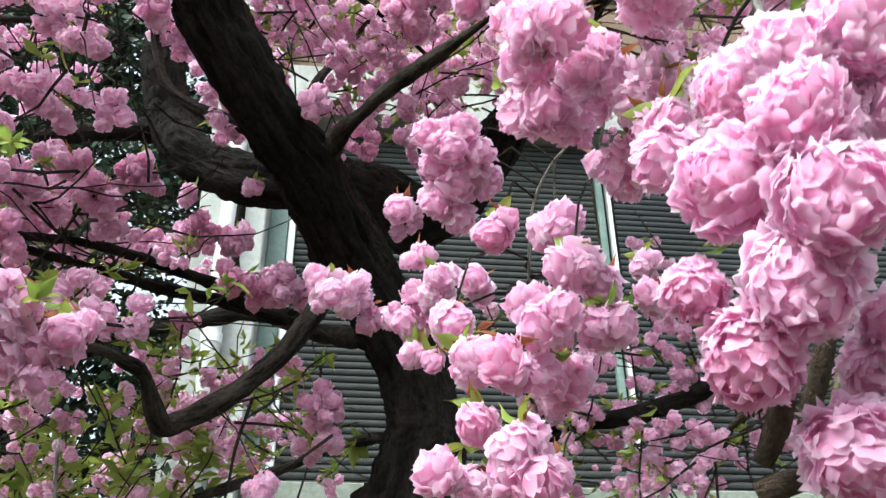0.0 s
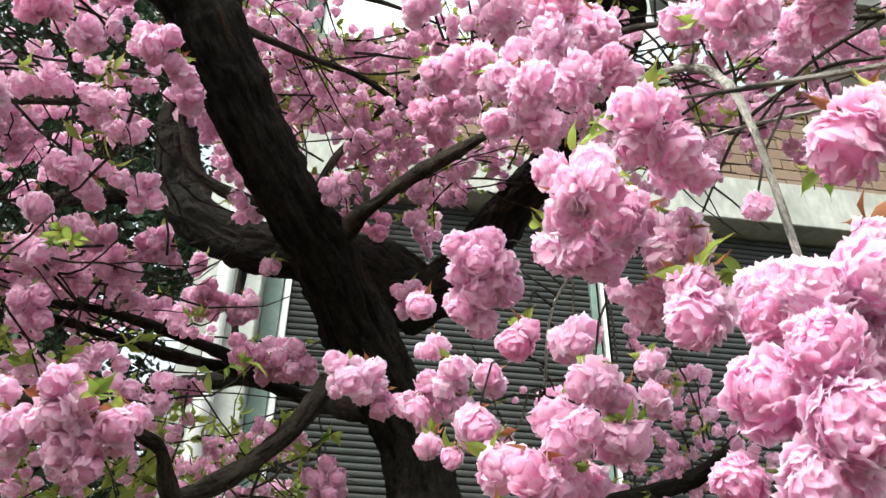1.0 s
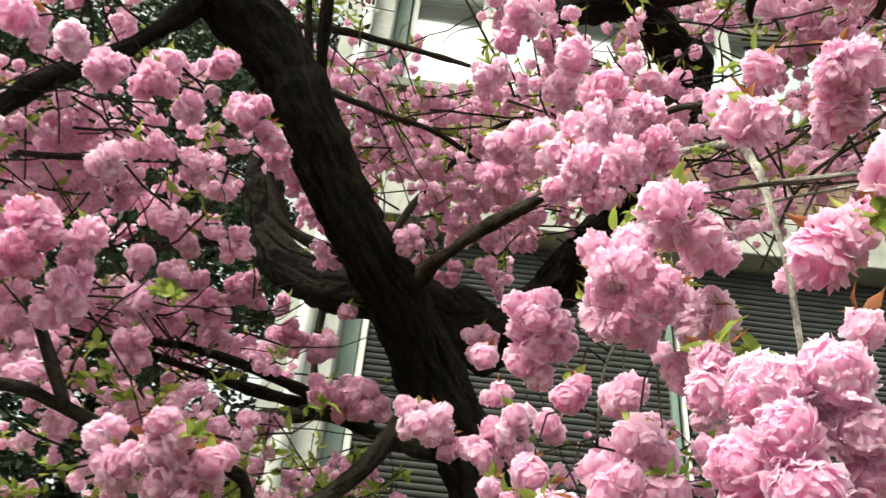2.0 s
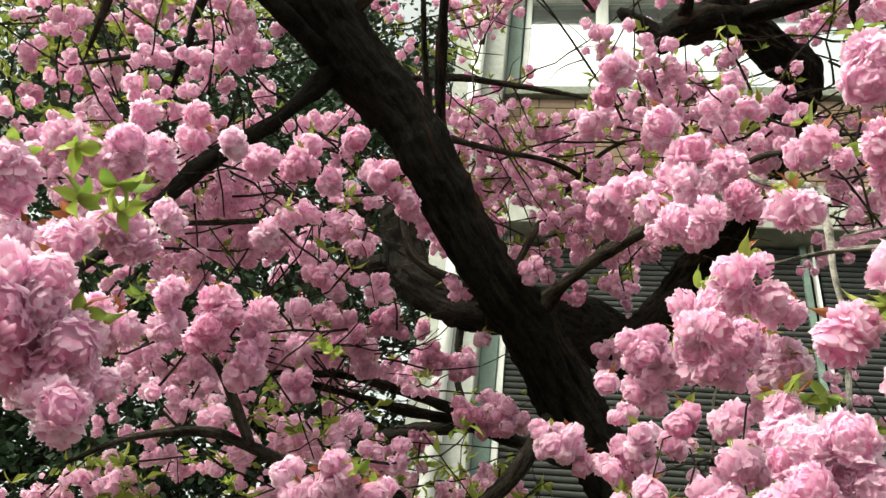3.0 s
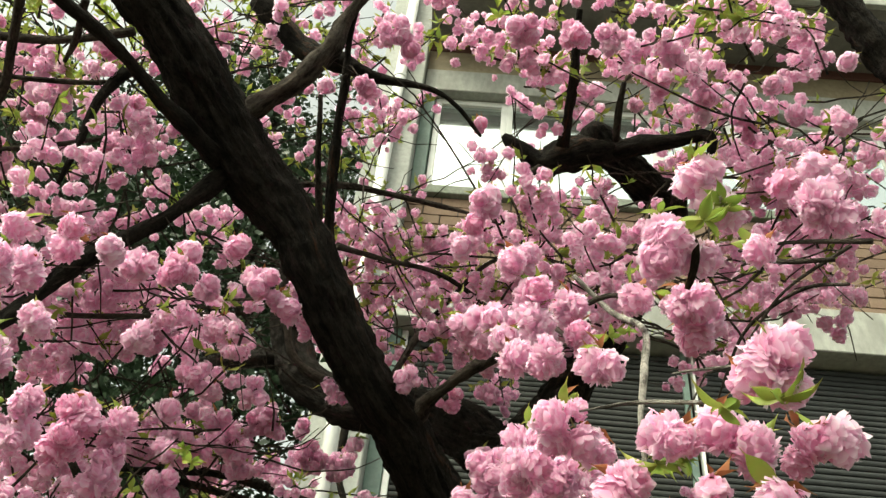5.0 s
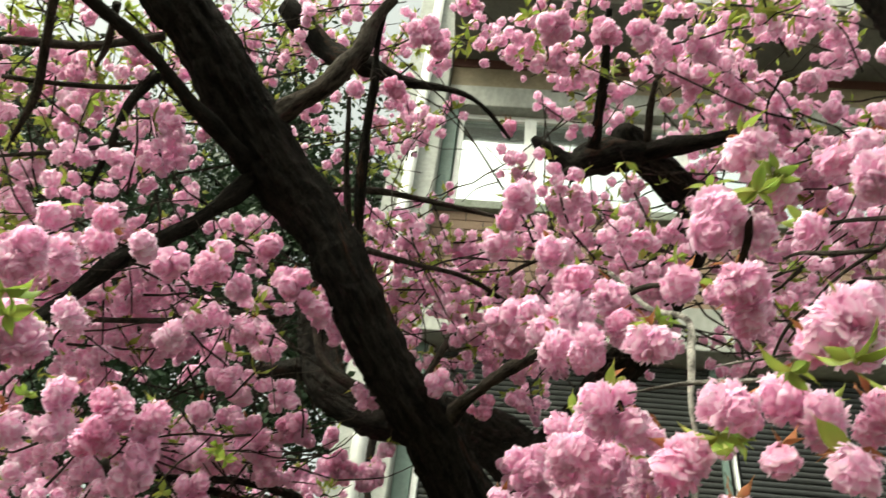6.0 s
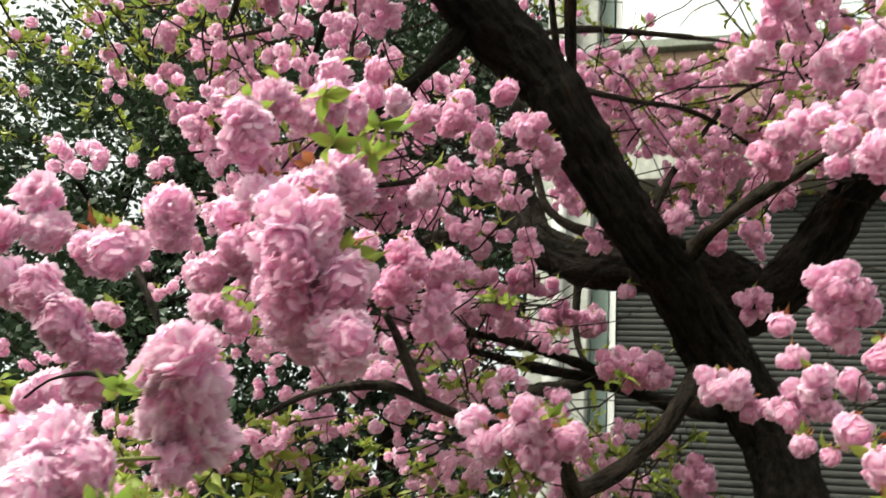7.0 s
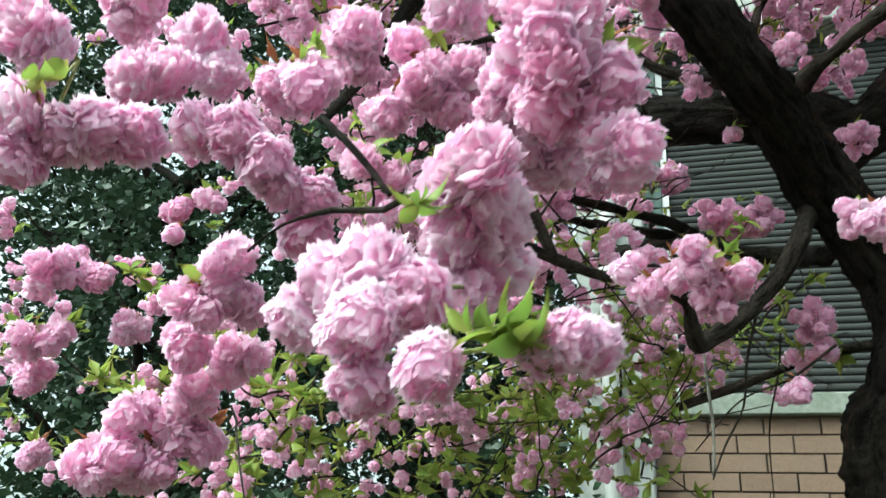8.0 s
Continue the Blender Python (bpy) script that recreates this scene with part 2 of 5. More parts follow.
def wood_mesh(name, path, sides, lump=0.0, seed=0.0, shift=(0, 0, 0)):
    """A tube of wood; each vertex carries its place round and along the stem, for the run of the bark."""
    v, f = tube_arrays(path, sides, lump, seed)
    v = np.array(v)
    run = np.concatenate([[0], np.cumsum(np.linalg.norm(np.diff(path[:, :3], axis=0), axis=1))])
    turn = 2 * math.pi * np.arange(sides) / sides
    rad = np.repeat(np.maximum(path[:, 3], 0.004), sides)
    wood = np.stack([np.tile(np.cos(turn), len(path)) * rad + seed, np.tile(np.sin(turn), len(path)) * rad, np.repeat(run, sides)], 1)
    if lump and path[:, 3].max() > 0.03:
        # long ridges and furrows
        for i in range(len(v)):
            w = wood[i]
            q = Vector((w[0] * 55, w[1] * 55, w[2] * 9))
            ridge = 1 - 2 * abs(noise.noise(q)) - 0.55 * abs(noise.noise(q * 2.3))
            v[i] += (v[i] - path[i // sides, :3]) / (np.linalg.norm(v[i] - path[i // sides, :3]) + 1e-9) * (ridge - 0.45) * 0.0065 * min(1.0, path[i // sides, 3] / 0.05)
    me = bpy.data.meshes.new(name)
    me.from_pydata((v + np.array(shift)).tolist(), [], f)
    me.attributes.new("wood", "FLOAT_VECTOR", "POINT").data.foreach_set("vector", wood.ravel().astype(np.float32))
    return me


# ---------------------------------------------------------------- ground
bm = bmesh.new()
bmesh.ops.create_grid(bm, x_segments=60, y_segments=60, size=1.0)
for v in bm.verts:
    d = math.hypot(v.co.x, v.co.y)
    k = 4 + 600 * d ** 4
    v.co = Vector((v.co.x * k, v.co.y * k, 0.04 * noise.noise(v.co * 14) if d < 0.9 else 0))
ground = part("ground", bm, soil)
tagged(ground, "dark soil with leaf litter under the trees", "ground", kind="structure")

# ---------------------------------------------------------------- building: u along the facade, v into it
FACADE = pose(-0.852, 3.742, 0, 0, 0, 9)
BRICK_L, BRICK_H, JOINT = 0.232, 0.0755, 0.0085


def setting(name, label, category):
    ob = new(name)
    ob.matrix_world = FACADE
    return tagged(ob, label, category, kind="structure")


wall_front = setting("wall_front", "tan brick facade with pale concrete bands", "wall")
# wall cores behind the bricks, with the openings left free
for spans in ((-0.1, 5.2, 0.014, 0.30, 0.0, 2.428), (-0.1, 5.2, 0.014, 0.30, 4.85, 5.645), (-0.1, 5.2, 0.014, 0.30, 7.05, 9.6),
              (3.46, 5.2, 0.014, 0.30, 2.53, 4.53), (3.46, 5.2, 0.014, 0.30, 5.73, 6.80)):
    box_part("mortar_core", spans, mortar, wall_front, 0)
box_part("concrete_band", (-0.1, 5.2, -0.11, 0.30, 4.53, 4.85), concrete, wall_front, 0.006, "weathered pale concrete band")
box_part("concrete_band", (-0.1, 5.2, -0.03, 0.30, 6.80, 7.05), concrete, wall_front, 0.006, "pale concrete band over the windows")

wall_side = setting("wall_side", "pale rendered side wall of the building", "wall")
box_part("side_core", (-0.39, -0.1, 0.02, 6.0, 0.0, 9.6), render_mat, wall_side, 0)
wall_back = setting("wall_back", "plain back wall of the building", "wall")
box_part("back_core", (-0.1, 5.2, 5.7, 6.0, 0, 9.6), render_mat, wall_back, 0)
wall_end = setting("wall_end", "plain end wall of the building", "wall")
box_part("end_core", (4.9, 5.2, 0.31, 5.69, 0, 9.6), render_mat, wall_end, 0)
floor = setting("floor", "dim inner floors of the building", "floor")
for z in (0.9, 4.6):
    box_part("floor_slab", (-0.09, 4.89, 0.31, 5.69, z, z + 0.2), room_wall, floor, 0)
ceiling = setting("ceiling", "dim upper ceiling of the building", "ceiling")
box_part("ceiling_slab", (-0.09, 4.89, 0.31, 5.69, 9.3, 9.5), room_wall, ceiling, 0)

pilaster = setting("pilaster", "pale grey rendered corner pilaster with stained plaster", "pilaster")
box_part("pilaster_shaft", (-0.44, -0.105, -0.13, 0.018, 0, 9.6), render_mat, pilaster, 0.008)

# unseen wall behind the camera, added to cut sky light on the facade
wall_for_shade = new("wall_for_shade")
tagged(wall_for_shade, "unseen rendered wall behind the camera, added to shade the facade", "wall", kind="structure")
box_part("shade_core", (-14, 14, -8.3, -8.0, 0, 4.5), render_mat, wall_for_shade, 0)

# downpipe on the pilaster
pipe = thing("downpipe", FACADE @ Vector((-0.28, -0.185, 0)), "white painted rainwater downpipe on the corner pilaster", "pipe", rz=9)
v, f = tube_arrays(np.array([(0, 0, 0.02, 0.042), (0, 0, 4.7, 0.042), (0, 0, 9.6, 0.042)]), 20)
me = bpy.data.meshes.new("pipe_shaft")
me.from_pydata([tuple(q) for q in v], [], f)
link_mesh("pipe_shaft", me, white_paint, pipe, smooth=True)
for z in (1.4, 3.1, 4.9, 6.7, 8.4):
    v, f = tube_arrays(np.array([(0, 0, z, 0.049), (0, 0, z + 0.05, 0.049)]), 20)
    me = bpy.data.meshes.new("collar")
    me.from_pydata([tuple(q) for q in v], [], f)
    link_mesh("collar", me, white_paint, pipe, "white pipe collar")
    box_part("bracket", (-0.03, 0.03, 0.03, 0.058, z + 0.005, z + 0.045), white_paint, pipe, 0.002)

# green posts beside the openings
for z0, z1 in ((2.53, 4.525), (5.73, 6.795)):
    post = thing("window_post", FACADE @ Vector((-0.065, 0.03, z0)), "grey-green painted post beside the window", "post", group="window posts", rz=9)
    box_part("post_body", (-0.036, 0.057, -0.02, 0.10, 0, z1 - z0), green_paint, post, 0.004)

# stone sills
for n, z, mat, lab in (("sill_lower", 2.432, sill_stone, "mossy grey stone sill under the roller shutter"), ("sill_upper", 5.65, sill_stone, "grey stone sill under the upper window")):
    sill = setting(n, lab, "sill")
    box_part("sill_slab", (-0.09, 3.5, -0.045, 0.22, z, z + 0.098 if z < 3 else z + 0.08), mat, sill, 0.006)


def shutter(u0, u1, z0, z1, mat, label, number):
    """A closed roller shutter: convex slats between two guide rails, with its sash behind."""
    w = thing("roller_shutter", FACADE @ Vector((u0, 0.06, z0)), label, "shutter", group="roller shutters", rz=9)
    width, pitch = u1 - u0, 0.036
    for x, rail, coat, lab in ((-0.006, 0.036 if number == 1 else 0.016, white_paint, "white guide rail"), (width - 0.030, 0.036, green_paint, "grey-green guide rail")):
        box_part("guide_rail", (x, x + rail, -0.03, 0.03, 0, z1 - z0), coat, w, 0.003, lab)
    prof = [(0.006, 0.0), (-0.003, 0.003), (-0.007, 0.011), (-0.0075, 0.019), (-0.004, 0.030), (0.003, 0.0325), (0.006, 0.0325)]
    me = bpy.data.meshes.new("slat")
    n = len(prof)
    verts = [(x, y, z) for x in (0.031, width - 0.031) for y, z in prof]
    faces = [(k, (k + 1) % n, n + (k + 1) % n, n + k) for k in range(n)] + [tuple(range(n))[::-1], tuple(range(n, 2 * n))]
    me.from_pydata(verts, [], faces)
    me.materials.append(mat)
    rng = random.Random(number)
    for i in range(int((z1 - z0) / pitch)):
        s = new("slat", me)
        s.parent = w
        s.location = (0, rng.uniform(-0.0015, 0.0015), i * pitch)
        s.rotation_euler = (rng.uniform(-0.02, 0.02), rng.uniform(-0.0012, 0.0012), 0)
    box_part("bottom_rail", (0.031, width - 0.031, -0.014, 0.012, -0.0, 0.004), white_paint, w, 0)
    return w


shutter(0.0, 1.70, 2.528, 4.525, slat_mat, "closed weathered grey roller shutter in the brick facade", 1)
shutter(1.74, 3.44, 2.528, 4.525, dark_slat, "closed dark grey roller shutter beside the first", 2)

# upper window
window_1 = setting("window_1", "wide white-framed window mirroring the bright sky", "window")
for i, (u0, u1) in enumerate(((0.0, 0.56), (0.56, 1.70), (1.70, 2.30), (2.30, 3.44))):
    for spans in ((u0, u0 + 0.045, 0.06, 0.12, 5.73, 6.797), (u1 - 0.045, u1, 0.06, 0.12, 5.73, 6.797),
                  (u0 + 0.045, u1 - 0.045, 0.06, 0.12, 5.73, 5.785), (u0 + 0.045, u1 - 0.045, 0.06, 0.12, 6.742, 6.797)):
        box_part("window_frame", spans, white_paint, window_1, 0.004)
    box_part("pane", (u0 + 0.046, u1 - 0.046, 0.086, 0.094, 5.786, 6.741), glass, window_1, 0, "sky-reflecting glass pane")

# eaves above the upper window
eaves = setting("eaves", "grey overhanging eaves slab with a red-brown strip beneath", "eaves")
box_part("soffit", (-0.1, 5.2, -0.62, 0.013, 7.40, 7.46), soffit_paint, eaves, 0.004)
box_part("fascia", (-0.1, 5.2, -0.67, -0.622, 7.38, 7.95), concrete, eaves, 0.006, "pale stained concrete fascia")
box_part("edge_strip", (-0.1, 5.2, -0.035, 0.013, 7.30, 7.398), brown_metal, eaves, 0.003, "red-brown metal strip")
box_part("upper_panel", (-0.1, 5.2, -0.02, 0.013, 7.052, 7.298), tan_paint, eaves, 0, "tan painted panel")

# the bricks of the facade that show, each laid on the core
brick_mesh = []
for k in range(4):
    rng = random.Random(40 + k)
    bm = bmesh.new()
    box(bm, 0, BRICK_L, -0.002, 0.02, 0, BRICK_H, 0.0015)
    for v in bm.verts:
        v.co += Vector((rng.uniform(-1, 1), rng.uniform(-0.6, 0.6), rng.uniform(-1, 1))) * 0.0014
    me = bpy.data.meshes.new("brick")
    bm.to_mesh(me)
    bm.free()
    me.materials.append(brick_mat)
    brick_mesh.append(me)
half_brick = bpy.data.meshes.new("brick")
bm = bmesh.new()
box(bm, 0, BRICK_L / 2 - JOINT / 2, -0.002, 0.02, 0, BRICK_H, 0.0015)
bm.to_mesh(half_brick)
bm.free()
half_brick.materials.append(brick_mat)
rng = random.Random(7)
PU, PZ = BRICK_L + JOINT, BRICK_H + JOINT
rest_v, rest_f = [], []
for z0, z1 in ((0.0, 2.428), (4.855, 5.64), (7.5, 9.5)):
    rows = int((z1 - z0 + JOINT) / PZ)
    for r in range(rows):
        z = z1 - (r + 1) * PZ + JOINT
        if r % 2 and (z0 > 4 or z > 1.45):
            o = new("brick", half_brick)
            o.parent = wall_front
            o.location = (-0.098, rng.uniform(-0.003, 0.003), z)
        for c in range(22):
            u = -0.098 + c * PU + (PU / 2 if r % 2 else 0)
            if u + BRICK_L > 5.19:
                continue
            if (z0 < 1 and z > 1.45 and u < 1.4) or (4 < z0 < 6 and 0.6 < u < 4.6):
                o = new("brick", brick_mesh[rng.randrange(4)])
                o.parent = wall_front
                o.location = (u, rng.uniform(-0.003, 0.003), z)
            else:
                k, y = len(rest_v), rng.uniform(-0.004, 0.0)
                rest_v += [(u + a * BRICK_L, y + b * 0.016, z + h * BRICK_H) for a in (0, 1) for b in (0, 1) for h in (0, 1)]
                rest_f += [(k, k + 1, k + 3, k + 2), (k + 4, k + 6, k + 7, k + 5), (k, k + 4, k + 5, k + 1), (k + 2, k + 3, k + 7, k + 6), (k + 1, k + 5, k + 7, k + 3), (k, k + 2, k + 6, k + 4)]
me = bpy.data.meshes.new("brick_rest")
me.from_pydata(rest_v, [], rest_f)
tagged(link_mesh("brick_rest", me, brick_mat, wall_front), kind="stuff")

# ---------------------------------------------------------------- flower and leaf templates
def blade(rows, cols, length, width, cup, curl, notch, rng, ruffle):
    """A petal or leaf from the origin along +x, lying in xy with z as its upper side: vertices, faces, uv."""
    vs, uv, ph = [], [], rng.uniform(0, 6.28)
    for i in range(rows + 1):
        t = i / rows
        w = width * ((0.30 + 0.85 * math.sin(2.35 * t)) if notch else math.sin(math.pi * (0.03 + 0.94 * t) ** 0.8))
        for j in range(cols + 1):
            s = 2 * j / cols - 1
            x = length * t * (1 - (0.05 * (1 - abs(s)) if notch and i == rows else 0) - 0.20 * s * s * t)
            z = cup * length * (s * s * 0.5 * (0.3 + t)) + curl * length * t * t
            wave = math.sin(s * 4.2 + ph) * t + 0.6 * math.sin(t * 5 + ph * 2)
            vs.append((x + rng.uniform(-0.4, 0.4) * ruffle * length * t, s * w / 2, z + (wave * 0.9 + rng.uniform(-0.4, 0.4)) * ruffle * length * (0.2 + t)))
            uv.append((j / cols, t))
    fs = [(i * (cols + 1) + j, (i + 1) * (cols + 1) + j, (i + 1) * (cols + 1) + j + 1, i * (cols + 1) + j + 1) for i in range(rows) for j in range(cols)]
    return np.array(vs), fs, np.array(uv)


def flower(petals, rows, cols, seed, radius=0.0205, core=2):
    """A full, nearly round double blossom that opens along +z: many lifted petals with frilled rims round a deeper pink heart."""
    rng = random.Random(seed)
    V, F, U, k = [], [], [], 0
    # heart: a small ball of quads
    side = core + 1
    for face in range(6):
        ax, sg = face // 2, 1 if face % 2 else -1
        for i in range(side):
            for j in range(side):
                q = np.zeros(3)
                q[ax], q[(ax + 1) % 3], q[(ax + 2) % 3] = sg, 2 * i / core - 1, 2 * j / core - 1
                V.append((q / np.linalg.norm(q) * radius * 0.72 + np.array((0, 0, -0.03 * radius)))[None])
                U.append(np.array([[0.5, 0.45 + rng.uniform(0, 0.15)]]))
        for i in range(core):
            for j in range(core):
                a = k + i * side + j
                F.append((a, a + side, a + side + 1, a + 1))
        k += side * side
    big = 0.78 if petals > 70 else 1.22 if petals > 30 else 1.75
    for i in range(petals):
        q = (i + 0.5) / petals
        theta = math.radians(3 + 140 * q ** 0.60 + rng.uniform(-9, 9))
        phi = i * 2.39996 + rng.uniform(-0.4, 0.4)
        mid = np.array((math.cos(phi) * math.sin(theta), math.sin(phi) * math.sin(theta), math.cos(theta)))
        up = np.array((-math.cos(phi) * math.cos(theta), -math.sin(phi) * math.cos(theta), math.sin(theta)))
        across = np.cross(up, mid)
        twist = rng.uniform(-0.6, 0.6)
        up, across = up * math.cos(twist) + across * math.sin(twist), across * math.cos(twist) - up * math.sin(twist)
        long, half = rng.uniform(0.42, 0.62) * big, rng.uniform(0.26, 0.38) * big
        foot, rim = rng.uniform(0.66, 0.78), rng.uniform(0.84, 1.02)
        frill, ph, cup = rng.uniform(0.03, 0.07), rng.uniform(0, 6.28), rng.uniform(-0.05, 0.12)
        pts, uv = [], []
        for r in range(rows + 1):
            t = r / rows
            for c in range(cols + 1):
                x = 2 * c / cols - 1
                notch = (0.08 * rng.uniform(-1, 1) - 0.08 * (abs(x) < 0.3)) * (r == rows)
                along = long * (t - 0.45 - 0.20 * x * x * t + notch)
                w = half * (0.45 + 0.65 * math.sin(2.1 * t)) * x
                rho = foot + (rim - foot) * t ** 0.8 + cup * x * x * t + frill * math.sin(x * 5.2 + ph) * t + 0.02 * rng.uniform(-1, 1) * t
                d = mid + up * along + across * w
                d /= np.linalg.norm(d)
                swell = 1 + 0.26 * noise.noise(Vector(d) * 1.9 + Vector((seed * 1.7, 0, 0)))
                pts.append(d * rho * radius * swell)
                uv.append((c / cols, t * min(1.0, 0.62 + 1.5 * q)))
        V.append(np.array(pts))
        U.append(np.array(uv))
        F += [(k + r * (cols + 1) + c, k + r * (cols + 1) + c + 1, k + (r + 1) * (cols + 1) + c + 1, k + (r + 1) * (cols + 1) + c) for r in range(rows) for c in range(cols)]
        k += len(pts)
    return np.vstack(V), F, np.vstack(U)


def leaf(rows, cols, seed, length=0.06):
    rng = random.Random(seed)
    vs, fs, uv = blade(rows, cols, length, length * 0.40, 0.28, -0.35, False, rng, 0.035)
    return vs, fs, uv


def turn_to(d, roll):
    """A rotation that takes +z to d, with a roll about it."""
    d = np.array(d, float) / (np.linalg.norm(d) + 1e-9)
    a = np.array((1.0, 0, 0)) if abs(d[0]) < 0.8 else np.array((0, 1.0, 0))
    x = np.cross(a, d)
    x /= np.linalg.norm(x)
    y = np.cross(d, x)
    return np.stack([x * math.cos(roll) + y * math.sin(roll), y * math.cos(roll) - x * math.sin(roll), d], 1)


class Heap:
    """Collects copies of templates into one mesh with UVs."""

    def __init__(self):
        self.v, self.f, self.u, self.m, self.n = [], [], [], [], 0

    def add(self, tpl, place, rot, scale, slot=0):
        v, f, u = tpl
        self.v.append((v * scale) @ rot.T + place)
        self.f.append(np.array(f) + self.n)
        self.u.append(u)
        self.m += [slot] * len(f)
        self.n += len(v)

    def mesh(self, name, mats):
        me = bpy.data.meshes.new(name)
        v, f, u = np.vstack(self.v), np.vstack(self.f), np.vstack(self.u)
        me.vertices.add(len(v))
        me.vertices.foreach_set("co", v.ravel())
        me.loops.add(f.size)
        me.loops.foreach_set("vertex_index", f.ravel().astype(np.int32))
        me.polygons.add(len(f))
        me.polygons.foreach_set("loop_start", np.arange(0, f.size, 4, dtype=np.int32))
        me.polygons.foreach_set("material_index", np.array(self.m, dtype=np.int32))
        layer = me.uv_layers.new(name="UVMap")
        layer.data.foreach_set("uv", u[f.ravel()].ravel())
        for m in mats:
            me.materials.append(m)
        me.update()
        me.validate()
        return me


FINE = [flower(190, 2, 4, 100 + k) for k in range(6)]
MID = [flower(56, 2, 3, 200 + k) for k in range(6)]
CLOSE = [flower(104, 2, 3, 250 + k) for k in range(6)]
FAR = [flower(20, 1, 2, 300 + k, 0.0195, 1) for k in range(6)]
NEARER = [flower(32, 1, 3, 350 + k, 0.0195, 1) for k in range(6)]
LEAF_FINE = [leaf(6, 2, 400 + k) for k in range(4)]
LEAF_FAR = [leaf(2, 2, 500 + k, 0.05) for k in range(4)]

# ---------------------------------------------------------------- the cherry tree
tree = thing("cherry_tree", (0.0, 1.75, 0.0), "old double-flowering cherry tree in full pink blossom", "tree")
BRANCHES = []


def limb(name, ctrl, mat=None, label=""):
    r = max(c[3] for c in ctrl)
    path = smooth_path(ctrl, 0.006 if r > 0.03 else 0.014)
    BRANCHES.append(path)
    me = wood_mesh(name, path, 80 if r > 0.05 else 20 if r > 0.012 else 8, 0.16 if r > 0.055 else 0.34 if r > 0.010 else 0.2, len(BRANCHES) * 3.7, (0, -1.75, 0))
    return link_mesh(name, me, mat or (bark if r > 0.011 else twig_bark), tree, label, True)


limb("trunk", [(0.07, 1.78, -0.08, 0.26), (0.06, 1.77, 0.06, 0.21), (0.04, 1.76, 0.3, 0.175), (0.02, 1.74, 0.8, 0.155), (-0.01, 1.72, 1.4, 0.145), (-0.05, 1.683, 1.849, 0.128), (-0.031, 1.643, 1.972, 0.09), (-0.015, 1.642, 2.085, 0.073), (-0.037, 1.618, 2.197, 0.067), (-0.092, 1.57, 2.303, 0.067), (-0.149, 1.499, 2.386, 0.068), (-0.181, 1.416, 2.435, 0.063), (-0.219, 1.31, 2.485, 0.062), (-0.265, 1.212, 2.516, 0.054), (-0.371, 1.038, 2.685, 0.059), (-0.417, 0.981, 2.766, 0.059), (-0.489, 0.924, 2.844, 0.065), (-0.578, 0.793, 2.943, 0.067), (-0.669, 0.621, 3.044, 0.064), (-0.725, 0.523, 3.093, 0.059)], None, "thick blackish cracked leaning trunk")
limb("limb", [(-0.03, 1.919, 2.676, 0.071), (-0.128, 1.927, 2.792, 0.087), (-0.282, 1.971, 2.88, 0.081), (-0.449, 2.005, 2.925, 0.076), (-0.586, 2.028, 2.965, 0.078), (-0.725, 2.037, 3.05, 0.073), (-0.802, 2.032, 3.175, 0.069), (-0.833, 1.991, 3.327, 0.066), (-0.825, 1.945, 3.431, 0.056), (-0.815, 1.898, 3.5, 0.04), (-0.803, 1.863, 3.555, 0.023), (-0.794, 1.839, 3.596, 0.008)])
limb("limb", [(-0.822, 2.119, 3.179, 0.046), (-0.895, 2.04, 3.149, 0.036), (-1.006, 1.937, 3.064, 0.028), (-1.093, 1.85, 2.981, 0.022)])
limb("limb", [(-0.122, 1.886, 2.723, 0.06), (-0.002, 1.889, 2.729, 0.072), (0.117, 1.864, 2.862, 0.066), (0.205, 1.792, 2.956, 0.058), (0.301, 1.67, 3.017, 0.049), (0.43, 1.334, 3.119, 0.046), (0.377, 1.255, 3.137, 0.045), (0.312, 1.175, 3.152, 0.046), (0.263, 1.117, 3.155, 0.044), (0.24, 1.084, 3.172, 0.035), (0.235, 1.069, 3.185, 0.022), (0.233, 1.063, 3.191, 0.006)])
limb("limb", [(0.289, 1.117, 3.139, 0.036), (0.221, 1.107, 3.125, 0.043), (0.159, 1.108, 3.111, 0.04), (0.103, 1.115, 3.103, 0.03), (0.06, 1.081, 3.118, 0.018), (0.03, 1.056, 3.125, 0.014), (0.016, 1.044, 3.134, 0.006)])
limb("limb", [(0.268, 1.119, 3.126, 0.029), (0.335, 1.094, 3.13, 0.024), (0.413, 1.077, 3.121, 0.018), (0.487, 1.055, 3.114, 0.018), (0.508, 1.057, 3.095, 0.015), (0.503, 1.084, 3.07, 0.009), (0.51, 1.105, 3.049, 0.004)])
limb("branch", [(-0.189, 1.331, 2.495, 0.024), (-0.148, 1.266, 2.509, 0.018), (-0.1, 1.208, 2.511, 0.014), (-0.036, 1.146, 2.518, 0.013), (0.034, 1.075, 2.512, 0.011), (0.093, 1.015, 2.505, 0.007), (0.13, 0.966, 2.495, 0.004)], twig_bark)
limb("branch", [(-0.271, 1.415, 2.675, 0.01), (-0.238, 1.451, 2.802, 0.009), (-0.224, 1.494, 2.88, 0.009), (-0.146, 1.461, 2.962, 0.008), (-0.053, 1.408, 3.027, 0.006), (0.08, 1.34, 3.027, 0.004)])
limb("branch", [(-0.353, 1.065, 2.799, 0.009), (-0.263, 1.178, 2.85, 0.007), (-0.169, 1.282, 2.899, 0.006), (-0.084, 1.364, 2.892, 0.006), (0.007, 1.46, 2.86, 0.004)])
